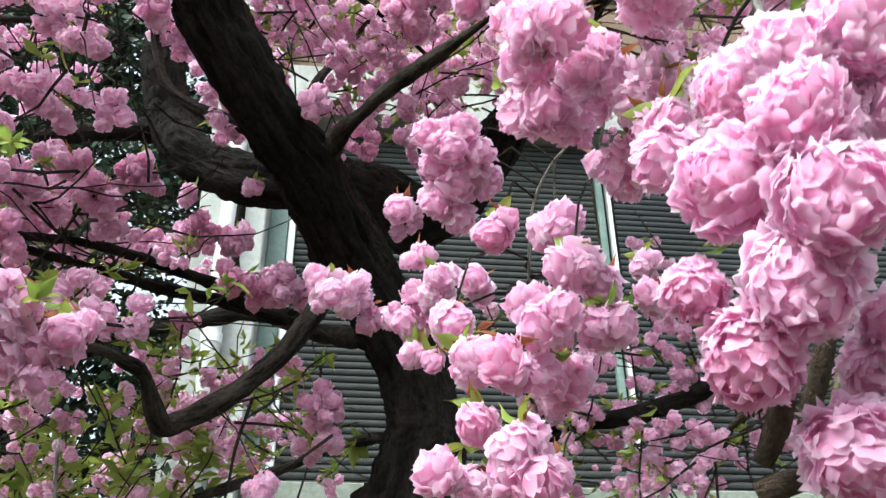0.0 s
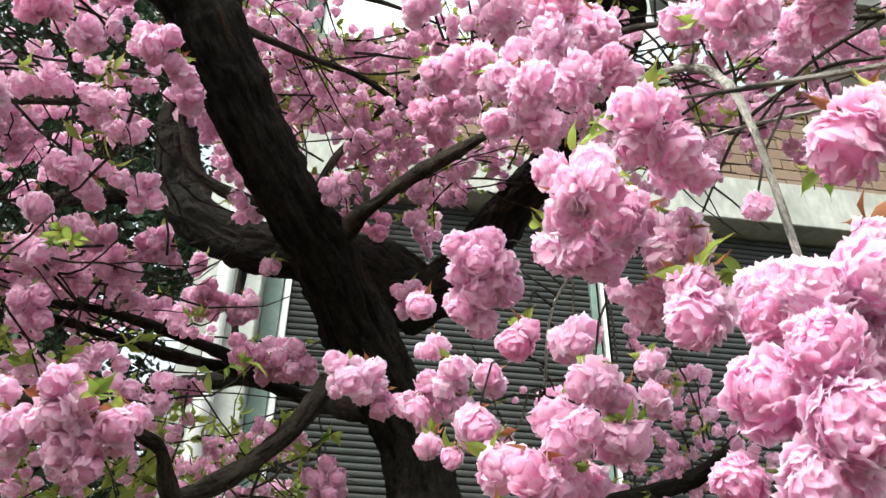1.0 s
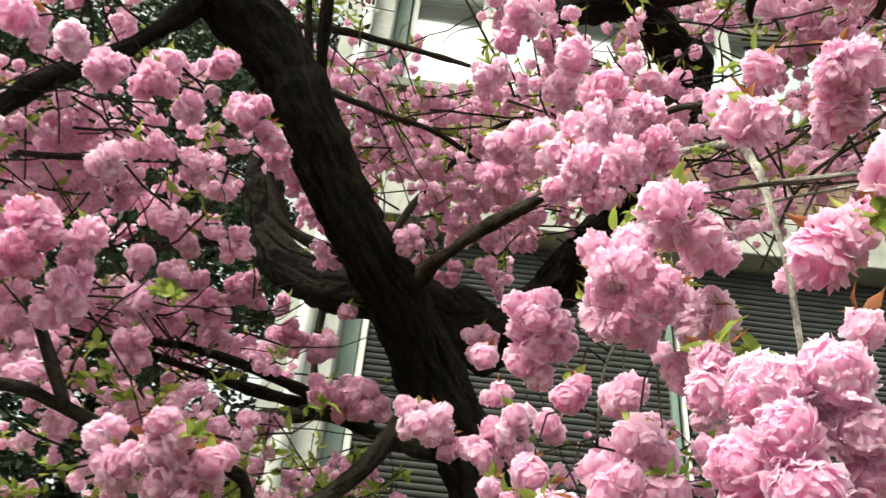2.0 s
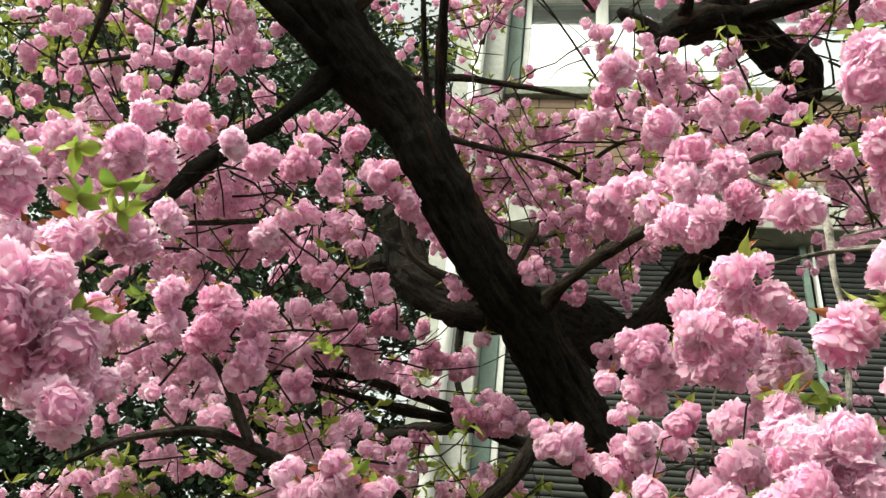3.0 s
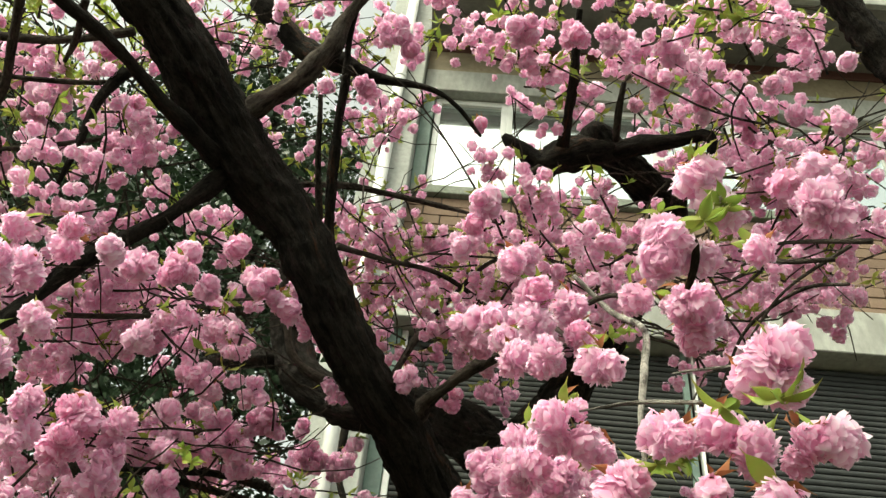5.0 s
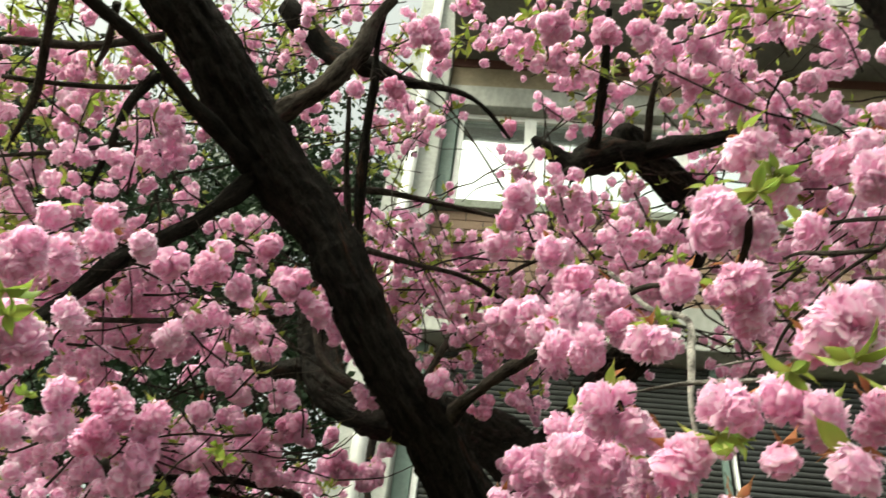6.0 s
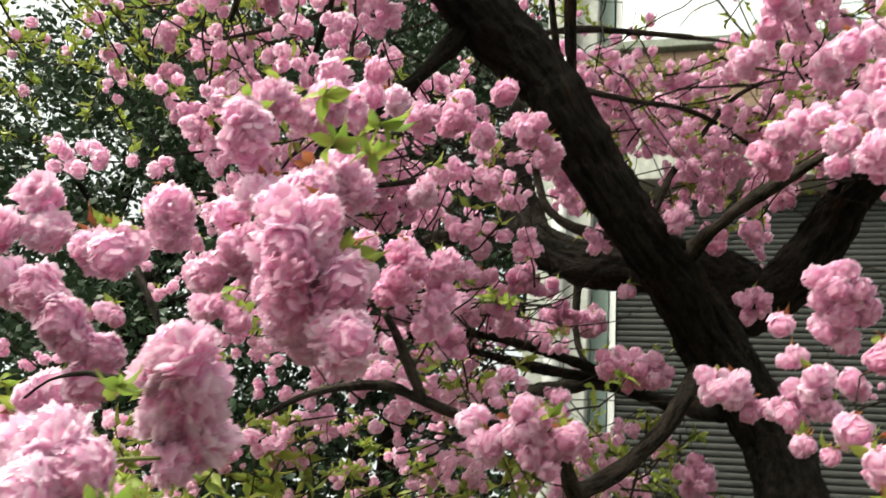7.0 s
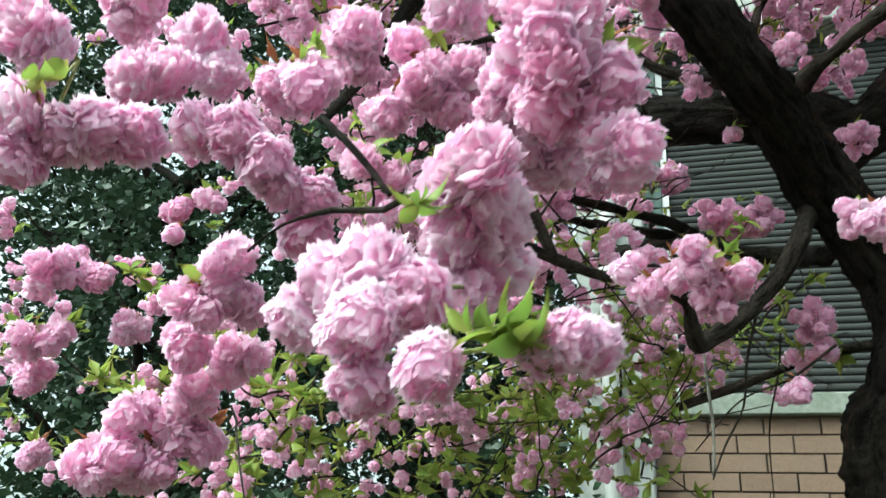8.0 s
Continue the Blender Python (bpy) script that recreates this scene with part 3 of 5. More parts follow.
limb("branch", [(-0.526, 0.993, 2.935, 0.011), (-0.474, 1.065, 3.006, 0.008), (-0.375, 1.111, 3.043, 0.008), (-0.241, 1.155, 3.04, 0.007), (-0.093, 1.2, 3.026, 0.005), (0, 1.23, 3.006, 0.003)])
limb("branch", [(-0.164, 1.569, 2.39, 0.029), (-0.182, 1.49, 2.318, 0.022), (-0.205, 1.434, 2.238, 0.02), (-0.25, 1.416, 2.155, 0.018), (-0.307, 1.395, 2.086, 0.018), (-0.366, 1.363, 2.03, 0.017), (-0.401, 1.318, 1.995, 0.017), (-0.403, 1.267, 2.009, 0.015), (-0.401, 1.211, 2.037, 0.011), (-0.412, 1.16, 2.039, 0.009), (-0.441, 1.12, 2.044, 0.007), (-0.503, 0.967, 2.013, 0.009), (-0.547, 0.871, 2.007, 0.009), (-0.579, 0.8, 2, 0.007), (-0.63, 0.698, 1.948, 0.005), (-0.661, 0.63, 1.885, 0.003)], twig_bark)
limb("branch", [(-0.155, 1.794, 2.345, 0.026), (-0.34, 2.129, 2.517, 0.023), (-0.508, 2.049, 2.55, 0.019), (-0.567, 1.946, 2.531, 0.016), (-0.659, 1.809, 2.498, 0.014), (-0.785, 1.616, 2.466, 0.01), (-0.849, 1.469, 2.427, 0.008), (-0.929, 1.378, 2.414, 0.005)])
limb("branch", [(-0.473, 1.981, 2.521, 0.018), (-0.517, 1.874, 2.521, 0.015), (-0.617, 1.755, 2.518, 0.013), (-0.698, 1.63, 2.499, 0.011), (-0.749, 1.532, 2.467, 0.009), (-0.818, 1.416, 2.414, 0.007), (-0.887, 1.357, 2.385, 0.005)])
limb("branch", [(-0.408, 2.144, 2.572, 0.021), (-0.591, 2.33, 2.678, 0.026), (-0.762, 2.433, 2.708, 0.026), (-0.924, 2.487, 2.708, 0.023), (-1.114, 2.478, 2.67, 0.018), (-1.296, 2.467, 2.612, 0.012)])
limb("branch", [(-0.544, 0.867, 2.872, 0.026), (-0.635, 0.86, 2.732, 0.017), (-0.709, 0.85, 2.654, 0.016), (-0.775, 0.822, 2.558, 0.015), (-0.828, 0.793, 2.425, 0.014), (-0.851, 0.754, 2.322, 0.011), (-0.877, 0.704, 2.22, 0.008)])
limb("branch", [(-0.577, 0.852, 2.867, 0.025), (-0.588, 0.76, 2.84, 0.019), (-0.621, 0.636, 2.821, 0.016), (-0.651, 0.52, 2.816, 0.013), (-0.699, 0.428, 2.816, 0.011), (-0.746, 0.352, 2.812, 0.009)])
limb("branch", [(-0.678, 0.591, 2.852, 0.012), (-0.727, 0.613, 2.788, 0.01), (-0.762, 0.658, 2.709, 0.008), (-0.8, 0.701, 2.638, 0.005)])
limb("branch", [(-0.551, 0.802, 2.939, 0.032), (-0.478, 0.785, 2.989, 0.025), (-0.409, 0.777, 3.05, 0.024), (-0.349, 0.753, 3.126, 0.021), (-0.327, 0.729, 3.185, 0.018), (-0.275, 0.698, 3.243, 0.014)], twig_bark)
limb("branch", [(-0.573, 0.75, 3.345, 0.03), (-0.503, 0.807, 3.277, 0.026), (-0.441, 0.832, 3.222, 0.026), (-0.365, 0.835, 3.185, 0.021), (-0.277, 0.883, 3.176, 0.014), (-0.158, 0.922, 3.176, 0.008), (-0.093, 0.962, 3.155, 0.006), (-0.036, 1.026, 3.11, 0.004)])
limb("branch", [(-0.388, 1.095, 2.838, 0.014), (-0.377, 1.005, 2.937, 0.0125), (-0.356, 0.912, 3.029, 0.011), (-0.33, 0.827, 3.106, 0.009), (-0.318, 0.765, 3.172, 0.007), (-0.296, 0.72, 3.228, 0.004)])
limb("branch", [(-0.421, 1.089, 2.908, 0.009), (-0.419, 0.992, 3.003, 0.008), (-0.406, 0.895, 3.094, 0.006), (-0.401, 0.83, 3.16, 0.004), (-0.385, 0.78, 3.21, 0.002)])
limb("branch", [(-0.508, 1.064, 2.612, 0.006), (-0.623, 1.036, 2.586, 0.006), (-0.787, 0.986, 2.547, 0.006), (-0.937, 0.923, 2.51, 0.006), (-1.027, 0.877, 2.481, 0.006), (-1.103, 0.82, 2.452, 0.004)], twig_bark)
limb("branch", [(0.179, 0.819, 2.497, 0.004), (0.239, 0.824, 2.422, 0.005), (0.267, 0.595, 2.221, 0.004), (0.254, 0.474, 2.081, 0.004), (0.241, 0.418, 1.985, 0.003), (0.24, 0.405, 1.926, 0.003), (0.224, 0.363, 1.831, 0.002)], pale_bark, "pale lichen-grey thin branch")
limb("branch", [(0.207, 0.746, 2.1, 0.003), (0.181, 0.765, 2.096, 0.002), (0.161, 0.791, 2.081, 0.002), (0.146, 0.814, 2.048, 0.002), (0.141, 0.855, 1.977, 0.002)], pale_bark, "thin pale drooping twig")
limb("branch", [(-0.256, 1.27, 2.495, 0.018), (-0.329, 1.263, 2.535, 0.014), (-0.417, 1.258, 2.578, 0.012), (-0.471, 1.242, 2.622, 0.011), (-0.496, 1.231, 2.695, 0.01), (-0.515, 1.218, 2.784, 0.009)], twig_bark)
limb("branch", [(-0.716, 2.528, 3.384, 0.015), (-0.746, 2.605, 3.203, 0.016), (-0.754, 2.661, 3.024, 0.015), (-0.721, 2.693, 2.916, 0.009)])
limb("branch", [(-0.095, 1.613, 2.062, 0.011), (-0.199, 1.755, 2.091, 0.01), (-0.303, 1.853, 2.084, 0.01), (-0.415, 1.9, 2.061, 0.011), (-0.576, 1.938, 2.018, 0.008), (-0.735, 1.973, 1.931, 0.005)], twig_bark)
limb("branch", [(-0.694, 0.573, 2.96, 0.01), (-0.848, 0.561, 2.929, 0.009), (-0.974, 0.496, 2.868, 0.008), (-1.068, 0.46, 2.804, 0.005)])
limb("branch", [(-0.83, 0.419, 2.895, 0.009), (-0.888, 0.516, 2.858, 0.01), (-0.941, 0.599, 2.827, 0.009), (-1.014, 0.672, 2.778, 0.005)])
limb("branch", [(-0.667, 0.611, 2.885, 0.007), (-0.751, 0.635, 2.879, 0.006), (-0.887, 0.609, 2.866, 0.006), (-1.014, 0.57, 2.856, 0.005)])
limb("branch", [(-0.716, 0.453, 2.891, 0.008), (-0.766, 0.527, 2.876, 0.007), (-0.815, 0.576, 2.875, 0.004)])
limb("branch", [(-0.75, 0.689, 2.766, 0.005), (-0.876, 0.682, 2.743, 0.006), (-1.005, 0.662, 2.716, 0.004)])
limb("branch", [(0.179, 0.607, 2.247, 0.004), (0.198, 0.59, 2.259, 0.004), (0.226, 0.579, 2.263, 0.004), (0.255, 0.559, 2.246, 0.003)])
limb("branch", [(0.429, 0.541, 2.134, 0.002), (0.372, 0.61, 2.171, 0.002), (0.335, 0.666, 2.202, 0.002), (0.314, 0.715, 2.229, 0.001)], pale_bark)
limb("branch", [(0.563, 0.689, 2.411, 0.004), (0.505, 0.71, 2.426, 0.004), (0.471, 0.756, 2.47, 0.003), (0.448, 0.769, 2.469, 0.002)])
limb("branch", [(0.608, 0.781, 2.437, 0.003), (0.564, 0.841, 2.479, 0.003), (0.512, 0.924, 2.493, 0.003), (0.469, 0.971, 2.463, 0.003), (0.426, 1.053, 2.378, 0.002)])
limb("branch", [(0.14, 0.575, 2.219, 0.003), (0.167, 0.57, 2.193, 0.003), (0.188, 0.559, 2.158, 0.002)], pale_bark)
limb("branch", [(0.182, 0.375, 1.967, 0.001), (0.234, 0.369, 1.973, 0.002), (0.291, 0.322, 1.945, 0.002)], pale_bark)
limb("branch", [(0.464, 0.916, 2.414, 0.002), (0.531, 0.85, 2.481, 0.003), (0.63, 0.783, 2.52, 0.004)])
limb("branch", [(0.364, 0.424, 2.202, 0.002), (0.403, 0.375, 2.17, 0.002), (0.463, 0.325, 2.125, 0.003)])
limb("branch", [(0.766, 0.844, 3.59, 0.032), (0.858, 0.95, 3.438, 0.043), (0.927, 1.001, 3.314, 0.045), (1.041, 1.071, 3.138, 0.046)])
limb("branch", [(0.193, 1.94, 2.137, 0.02), (0.315, 1.871, 2.164, 0.019), (0.427, 1.805, 2.159, 0.019), (0.542, 1.72, 2.179, 0.017), (0.595, 1.64, 2.21, 0.012)], bark)
limb("branch", [(-0.379, 0.108, 1.707, 0.002), (-0.406, 0.12, 1.703, 0.002), (-0.44, 0.121, 1.709, 0.002), (-0.482, 0.129, 1.709, 0.001), (-0.517, 0.144, 1.703, 0.001)], twig_bark)
limb("branch", [(-0.536, 0.214, 1.861, 0.003), (-0.481, 0.202, 1.801, 0.003), (-0.444, 0.191, 1.755, 0.002)], twig_bark)
limb("branch", [(-0.543, 0.874, 2.005, 0.008), (-0.553, 0.829, 2.042, 0.009), (-0.559, 0.787, 2.071, 0.008), (-0.568, 0.745, 2.095, 0.006)], twig_bark)
limb("branch", [(0.16, 1.037, 3.076, 0.014), (0.175, 0.971, 3.108, 0.012), (0.19, 0.899, 3.141, 0.011), (0.197, 0.828, 3.171, 0.009), (0.207, 0.753, 3.21, 0.007)])
limb("branch", [(0.283, 1.018, 3.063, 0.008), (0.29, 0.952, 3.095, 0.008), (0.302, 0.891, 3.118, 0.006)])
limb("branch", [(0.106, 1.057, 3.029, 0.008), (0.059, 1.063, 2.994, 0.006), (0.039, 1.078, 2.964, 0.004)])
limb("branch", [(0.277, 0.27, 2.026, 0.003), (0.283, 0.259, 2.039, 0.004), (0.285, 0.249, 2.05, 0.004), (0.284, 0.242, 2.059, 0.003), (0.274, 0.241, 2.062, 0.004)], spur_bark)
limb("branch", [(0.171, 0.335, 1.654, 0.003), (0.176, 0.33, 1.664, 0.004), (0.179, 0.325, 1.675, 0.004), (0.182, 0.322, 1.681, 0.003), (0.185, 0.318, 1.689, 0.003)], spur_bark, "knobbly brown flowering spur")
limb("branch", [(0.174, 0.355, 1.65, 0.003), (0.182, 0.352, 1.652, 0.004), (0.192, 0.348, 1.654, 0.003), (0.198, 0.344, 1.657, 0.002)], spur_bark)
limb("branch", [(0.168, 0.351, 1.671, 0.001), (0.172, 0.339, 1.673, 0.002), (0.178, 0.331, 1.674, 0.002)], spur_bark)
limb("branch", [(0.199, 0.37, 1.674, 0.003), (0.203, 0.365, 1.684, 0.004), (0.207, 0.36, 1.696, 0.004), (0.21, 0.354, 1.706, 0.003)], spur_bark)
limb("branch", [(-0.336, 0.879, 1.84, 0.002), (-0.336, 0.892, 1.795, 0.002), (-0.336, 0.913, 1.747, 0.002), (-0.341, 0.924, 1.687, 0.002)], pale_bark, "thin pale hanging twig")
limb("branch", [(-0.304, 1.453, 2.089, 0.003), (-0.332, 1.478, 2.005, 0.003), (-0.348, 1.499, 1.919, 0.0025), (-0.391, 1.513, 1.845, 0.002), (-0.42, 1.52, 1.781, 0.0012)], twig_bark)
limb("branch", [(-0.27, 1.875, 2.322, 0.003), (-0.292, 1.937, 2.136, 0.0026), (-0.335, 1.977, 1.976, 0.002), (-0.344, 2.008, 1.791, 0.0014)])
limb("branch", [(-0.165, 1.477, 2.026, 0.003), (-0.254, 1.493, 1.969, 0.003), (-0.353, 1.497, 1.93, 0.002), (-0.449, 1.506, 1.834, 0.0013)], twig_bark)

ALL_BRANCH = np.vstack([p[:, :3] for p in BRANCHES if p[:, 3].max() < 0.032 and p[:, 1].mean() > 0.6])
TWIG_V, TWIG_F = [], []


def twig(a, b, r0, r1, sag, rng):
    """A thin wavering twig between two places."""
    a, b = np.array(a, float), np.array(b, float)
    n = max(3, int(np.linalg.norm(b - a) / 0.05) + 2)
    off = np.array([rng.uniform(-1, 1) for _ in range(3)]) * 0.11 * np.linalg.norm(b - a)
    pts = []
    for i in range(n):
        t = i / (n - 1)
        p = a + (b - a) * t + off * math.sin(math.pi * t) + np.array((0, 0, sag)) * math.sin(math.pi * t)
        p = p + np.array([rng.uniform(-1, 1) for _ in range(3)]) * 0.006 * (0 < i < n - 1)
        pts.append((*p, r0 + (r1 - r0) * t))
    v, f = tube_arrays(np.array(pts), 5)
    k = len(TWIG_V)
    TWIG_V.extend((q[0], q[1] - 1.75, q[2]) for q in v)
    TWIG_F.extend(tuple(q + k for q in g) for g in f)
    return np.array(pts)[:, :3]


def nearest_branch(p, reach):
    d = np.linalg.norm(ALL_BRANCH - np.array(p) - np.array((0, 0, 0.04)), axis=1)
    k = d.argmin()
    return ALL_BRANCH[k] if d[k] < reach else None


# single large blossoms, hanging close by, gathered into a cluster with its stalks
fine_mesh = []
for k, tpl in enumerate(FINE):
    h = Heap()
    h.add(tpl, np.zeros(3), np.eye(3), 1.0)
    me = h.mesh("blossom", [petal])
    me.polygons.foreach_set("use_smooth", [True] * len(me.polygons))
    fine_mesh.append(me)


def in_colour(meshes, mat):
    """The same blossoms with other petals."""
    out = []
    for me in meshes:
        me = me.copy()
        me.materials[0] = mat
        out.append(me)
    return out


fine_deep, fine_pale = in_colour(fine_mesh, petal_deep), in_colour(fine_mesh, petal_pale)


def spray(name, flowers, label, seed, face=(0.0, -0.65, -0.35), pale=0.15, deep=()):
    """A near cluster: a thin stem with its stalks as one part, every blossom a piece of its own. flowers: (x, y, z, radius)."""
    rng = random.Random(seed)
    mid = np.mean([f[:3] for f in flowers], axis=0)
    rest = sorted(flowers, key=lambda f: f[2])
    order = [rest.pop()]
    while rest:
        order.append(rest.pop(min(range(len(rest)), key=lambda k: math.dist(rest[k][:3], order[-1][:3]))))
    back = np.array((0.0, 0.022, 0.012))
    stem = np.array([(*(np.array(f[:3]) + back), 0.0013) for f in order])
    V, F = tube_arrays(stem, 4)
    for i, (x, y, z, r) in enumerate(order):
        pts = np.array([stem[i], (x, y, z, 0.001)])
        v, f = tube_arrays(pts, 4)
        k = len(V)
        F += [tuple(i * 4 + g if g < 4 else g - 4 + k for g in h) for h in f if h != (3, 2, 1, 0)]
        V += v[4:]
    me = bpy.data.meshes.new(name)
    me.from_pydata([(q[0], q[1] - 1.75, q[2]) for q in V], [], F)
    ob = link_mesh(name, me, stalk, tree, label)
    for i, (x, y, z, r) in enumerate(flowers):
        kinds = fine_deep if i in deep else fine_pale if rng.random() < pale else fine_mesh
        o = new("blossom", kinds[rng.randrange(len(kinds))])
        o.parent = ob
        d = np.array((x, y, z)) - mid
        d = d / (np.linalg.norm(d) + 1e-6) + np.array(face) + np.array([rng.uniform(-0.45, 0.45) for _ in range(3)])
        m = Matrix(turn_to(d, rng.uniform(0, 6.28)).tolist()).to_4x4()
        size = max(0.55, min(1.05, r / 0.0235))
        o.matrix_local = Matrix.Translation((x, y - 1.75, z)) @ m @ Matrix.Diagonal((size * rng.uniform(0.94, 1.06), size * rng.uniform(0.94, 1.06), size * rng.uniform(0.86, 0.98), 1))
    return ob


mid_mesh = []
for k, tpl in enumerate(MID):
    h = Heap()
    h.add(tpl, np.zeros(3), np.eye(3), 1.0)
    me = h.mesh("blossom", [petal])
    me.polygons.foreach_set("use_smooth", [True] * len(me.polygons))
    mid_mesh.append(me)
close_mesh = []
for k, tpl in enumerate(CLOSE):
    h = Heap()
    h.add(tpl, np.zeros(3), np.eye(3), 1.0)
    me = h.mesh("blossom", [petal])
    me.polygons.foreach_set("use_smooth", [True] * len(me.polygons))
    close_mesh.append(me)
leaf_mesh = []
for k in range(4):
    h = Heap()
    h.add(LEAF_FINE[k], np.zeros(3), np.eye(3), 1.0)
    me = h.mesh("leaf", [young_leaf])
    me.polygons.foreach_set("use_smooth", [True] * len(me.polygons))
    leaf_mesh.append(me)


scale_mesh = []
for k in range(3):
    h = Heap()
    h.add(leaf(2, 2, 450 + k, 0.022), np.zeros(3), np.eye(3), 1.0)
    scale_mesh.append(h.mesh("bud_scale", [bud_scale]))


mid_deep, mid_pale = in_colour(mid_mesh, petal_deep), in_colour(mid_mesh, petal_pale)
close_deep, close_pale = in_colour(close_mesh, petal_deep), in_colour(close_mesh, petal_pale)


def pom(place, radius, seed):
    """A rounded cluster: a knot of stalks and bud scales with its blossoms, and at times leaves, round it."""
    rng = random.Random(seed)
    age = rng.random()
    kinds = (mid_deep, mid_mesh, mid_pale)
    if place[1] < 0.58 and place[2] < 2.3:
        kinds = (close_deep, close_mesh, close_pale)
    kinds = kinds[0] if age < 0.18 else kinds[2] if age > 0.86 else kinds[1]
    place = np.array(place) - np.array((0, 1.75, 0))
    if radius < 0.019:
        n = 1
    elif radius < 0.031:
        n = 2 if radius < 0.023 else 3
    else:
        n = max(4, min(14, round(1.55 * (radius / 0.0205) ** 2)))
    core = 0.0 if n == 1 else max(0.008, radius - 0.0155)
    spots, V, F = [], [], []
    for i in range(n):
        c = 1 - 2 * (i + 0.5) / n
        a = i * 2.39996 + seed
        s = math.sqrt(max(0, 1 - c * c))
        d = np.array((s * math.cos(a), s * math.sin(a), c)) + np.array([rng.uniform(-0.28, 0.28) for _ in range(3)])
        d /= np.linalg.norm(d)
        q = place + d * core * rng.uniform(0.8, 1.08) * np.array((1, 1, 0.95))
        spots.append((q, d))
        v, f = tube_arrays(np.array([(*(place + np.array((0, 0, radius * 0.5))), 0.0012), (*q, 0.0010)]), 4)
        # all stalks spring from one ring at the knot
        if not V:
            V += [tuple(g) for g in v[:4]]
        F += [tuple(g if g < 4 else g - 4 + len(V) for g in h) for h in f if h != (3, 2, 1, 0)]
        V += [tuple(g) for g in v[4:]]
    me = bpy.data.meshes.new("bloom")
    me.from_pydata(V, [], F)
    ob = link_mesh("bloom", me, stalk, tree)
    for q, d in spots:
        o = new("blossom", kinds[rng.randrange(6)])
        o.parent = ob
        r = Matrix(turn_to(d + np.array((0, 0, -0.25)), rng.uniform(0, 6.28)).tolist()).to_4x4()
        o.matrix_local = Matrix.Translation(q) @ r @ Matrix.Scale(radius / 0.0205 if n == 1 else rng.uniform(0.8, 1.05) if rng.random() < 0.88 else rng.uniform(0.5, 0.7), 4)
    for i in range(rng.choice((0, 1, 2, 3))):
        a = rng.uniform(0, 6.28)
        rot = turn_to((math.cos(a), math.sin(a), rng.uniform(-0.2, 0.9)), rng.uniform(0, 6.28))
        rot = np.stack([rot[:, 2], rot[:, 0], rot[:, 1]], 1)
        o = new("bud_scale", scale_mesh[rng.randrange(3)])
        o.parent = ob
        o.matrix_local = Matrix.Translation(place + np.array((0, 0, radius * rng.uniform(0.5, 0.95)))) @ Matrix(rot.tolist()).to_4x4() @ Matrix.Scale(rng.uniform(0.7, 1.3), 4)
    if rng.random() < 0.5:
        for i in range(rng.randint(2, 4)):
            a = rng.uniform(0, 6.28)
            rot = turn_to((math.cos(a) * 0.8, math.sin(a) * 0.8, rng.uniform(0.1, 0.9)), rng.uniform(0, 6.28))
            rot = np.stack([rot[:, 2], rot[:, 0], rot[:, 1]], 1)
            o = new("leaf", leaf_mesh[rng.randrange(4)])
            o.parent = ob
            o.matrix_local = Matrix.Translation(place + np.array((0, 0, radius * 0.6))) @ Matrix(rot.tolist()).to_4x4() @ Matrix.Scale(rng.uniform(0.35, 0.6), 4)
    return ob


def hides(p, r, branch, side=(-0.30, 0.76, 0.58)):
    """Would a bloom here hide this branch from the camera? side: rough view direction."""
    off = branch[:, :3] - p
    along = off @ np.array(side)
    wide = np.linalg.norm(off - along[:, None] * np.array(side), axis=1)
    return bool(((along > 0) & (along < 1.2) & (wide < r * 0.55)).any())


# rough view direction from the camera to the low branches
LOW_VIEW = (-0.42, 0.85, 0.32)


def poms(group, seed):
    for i, (x, y, z, r) in enumerate(group):
        # drop blooms that would cover these branches in the camera's view
        if group in (limb_row, upper_left, left_back) and (hides(np.array((x, y, z)), r * 1.4, BRANCHES[14]) or any(hides(np.array((x, y, z)), r, BRANCHES[k], LOW_VIEW) for k in (10, 11, 12))):
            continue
        pom((x, y, z), r, seed + i)
        rng = random.Random(seed + i)
        b = nearest_branch((x, y, z + r * 0.8), 0.17)
        if b is not None:
            twig(b, (x, y, z + r * 0.5), 0.0017, 0.0011, 0.03, rng)


near_right = [(0.182, 0.269, 1.763, 0.017), (0.202, 0.263, 1.765, 0.02), (0.177, 0.265, 1.735, 0.019), (0.164, 0.291, 1.73, 0.02), (0.181, 0.268, 1.709, 0.021), (0.175, 0.286, 1.693, 0.021), (0.163, 0.303, 1.677, 0.018), (0.151, 0.304, 1.7, 0.012), (0.168, 0.289, 1.761, 0.013), (0.212, 0.273, 1.742, 0.018), (0.215, 0.288, 1.724, 0.016), (0.203, 0.281, 1.748, 0.016), (0.209, 0.302, 1.687, 0.014), (0.19, 0.308, 1.65, 0.019), (0.206, 0.314, 1.679, 0.015), (0.18, 0.311, 1.787, 0.017)]
near_left = [(-0.335, 0.087, 1.702, 0.024), (-0.353, 0.095, 1.696, 0.022), (-0.333, 0.109, 1.687, 0.023), (-0.36, 0.115, 1.677, 0.022), (-0.343, 0.138, 1.668, 0.023), (-0.354, 0.127, 1.649, 0.018), (-0.371, 0.054, 1.638, 0.022), (-0.392, 0.056, 1.633, 0.021), (-0.351, 0.06, 1.624, 0.02), (-0.368, 0.045, 1.607, 0.021), (-0.412, 0.061, 1.62, 0.019), (-0.374, 0.061, 1.585, 0.019), (-0.331, 0.038, 1.583, 0.017), (-0.276, 0.045, 1.592, 0.012), (-0.271, 0.057, 1.593, 0.011), (-0.29, 0.052, 1.591, 0.009)]
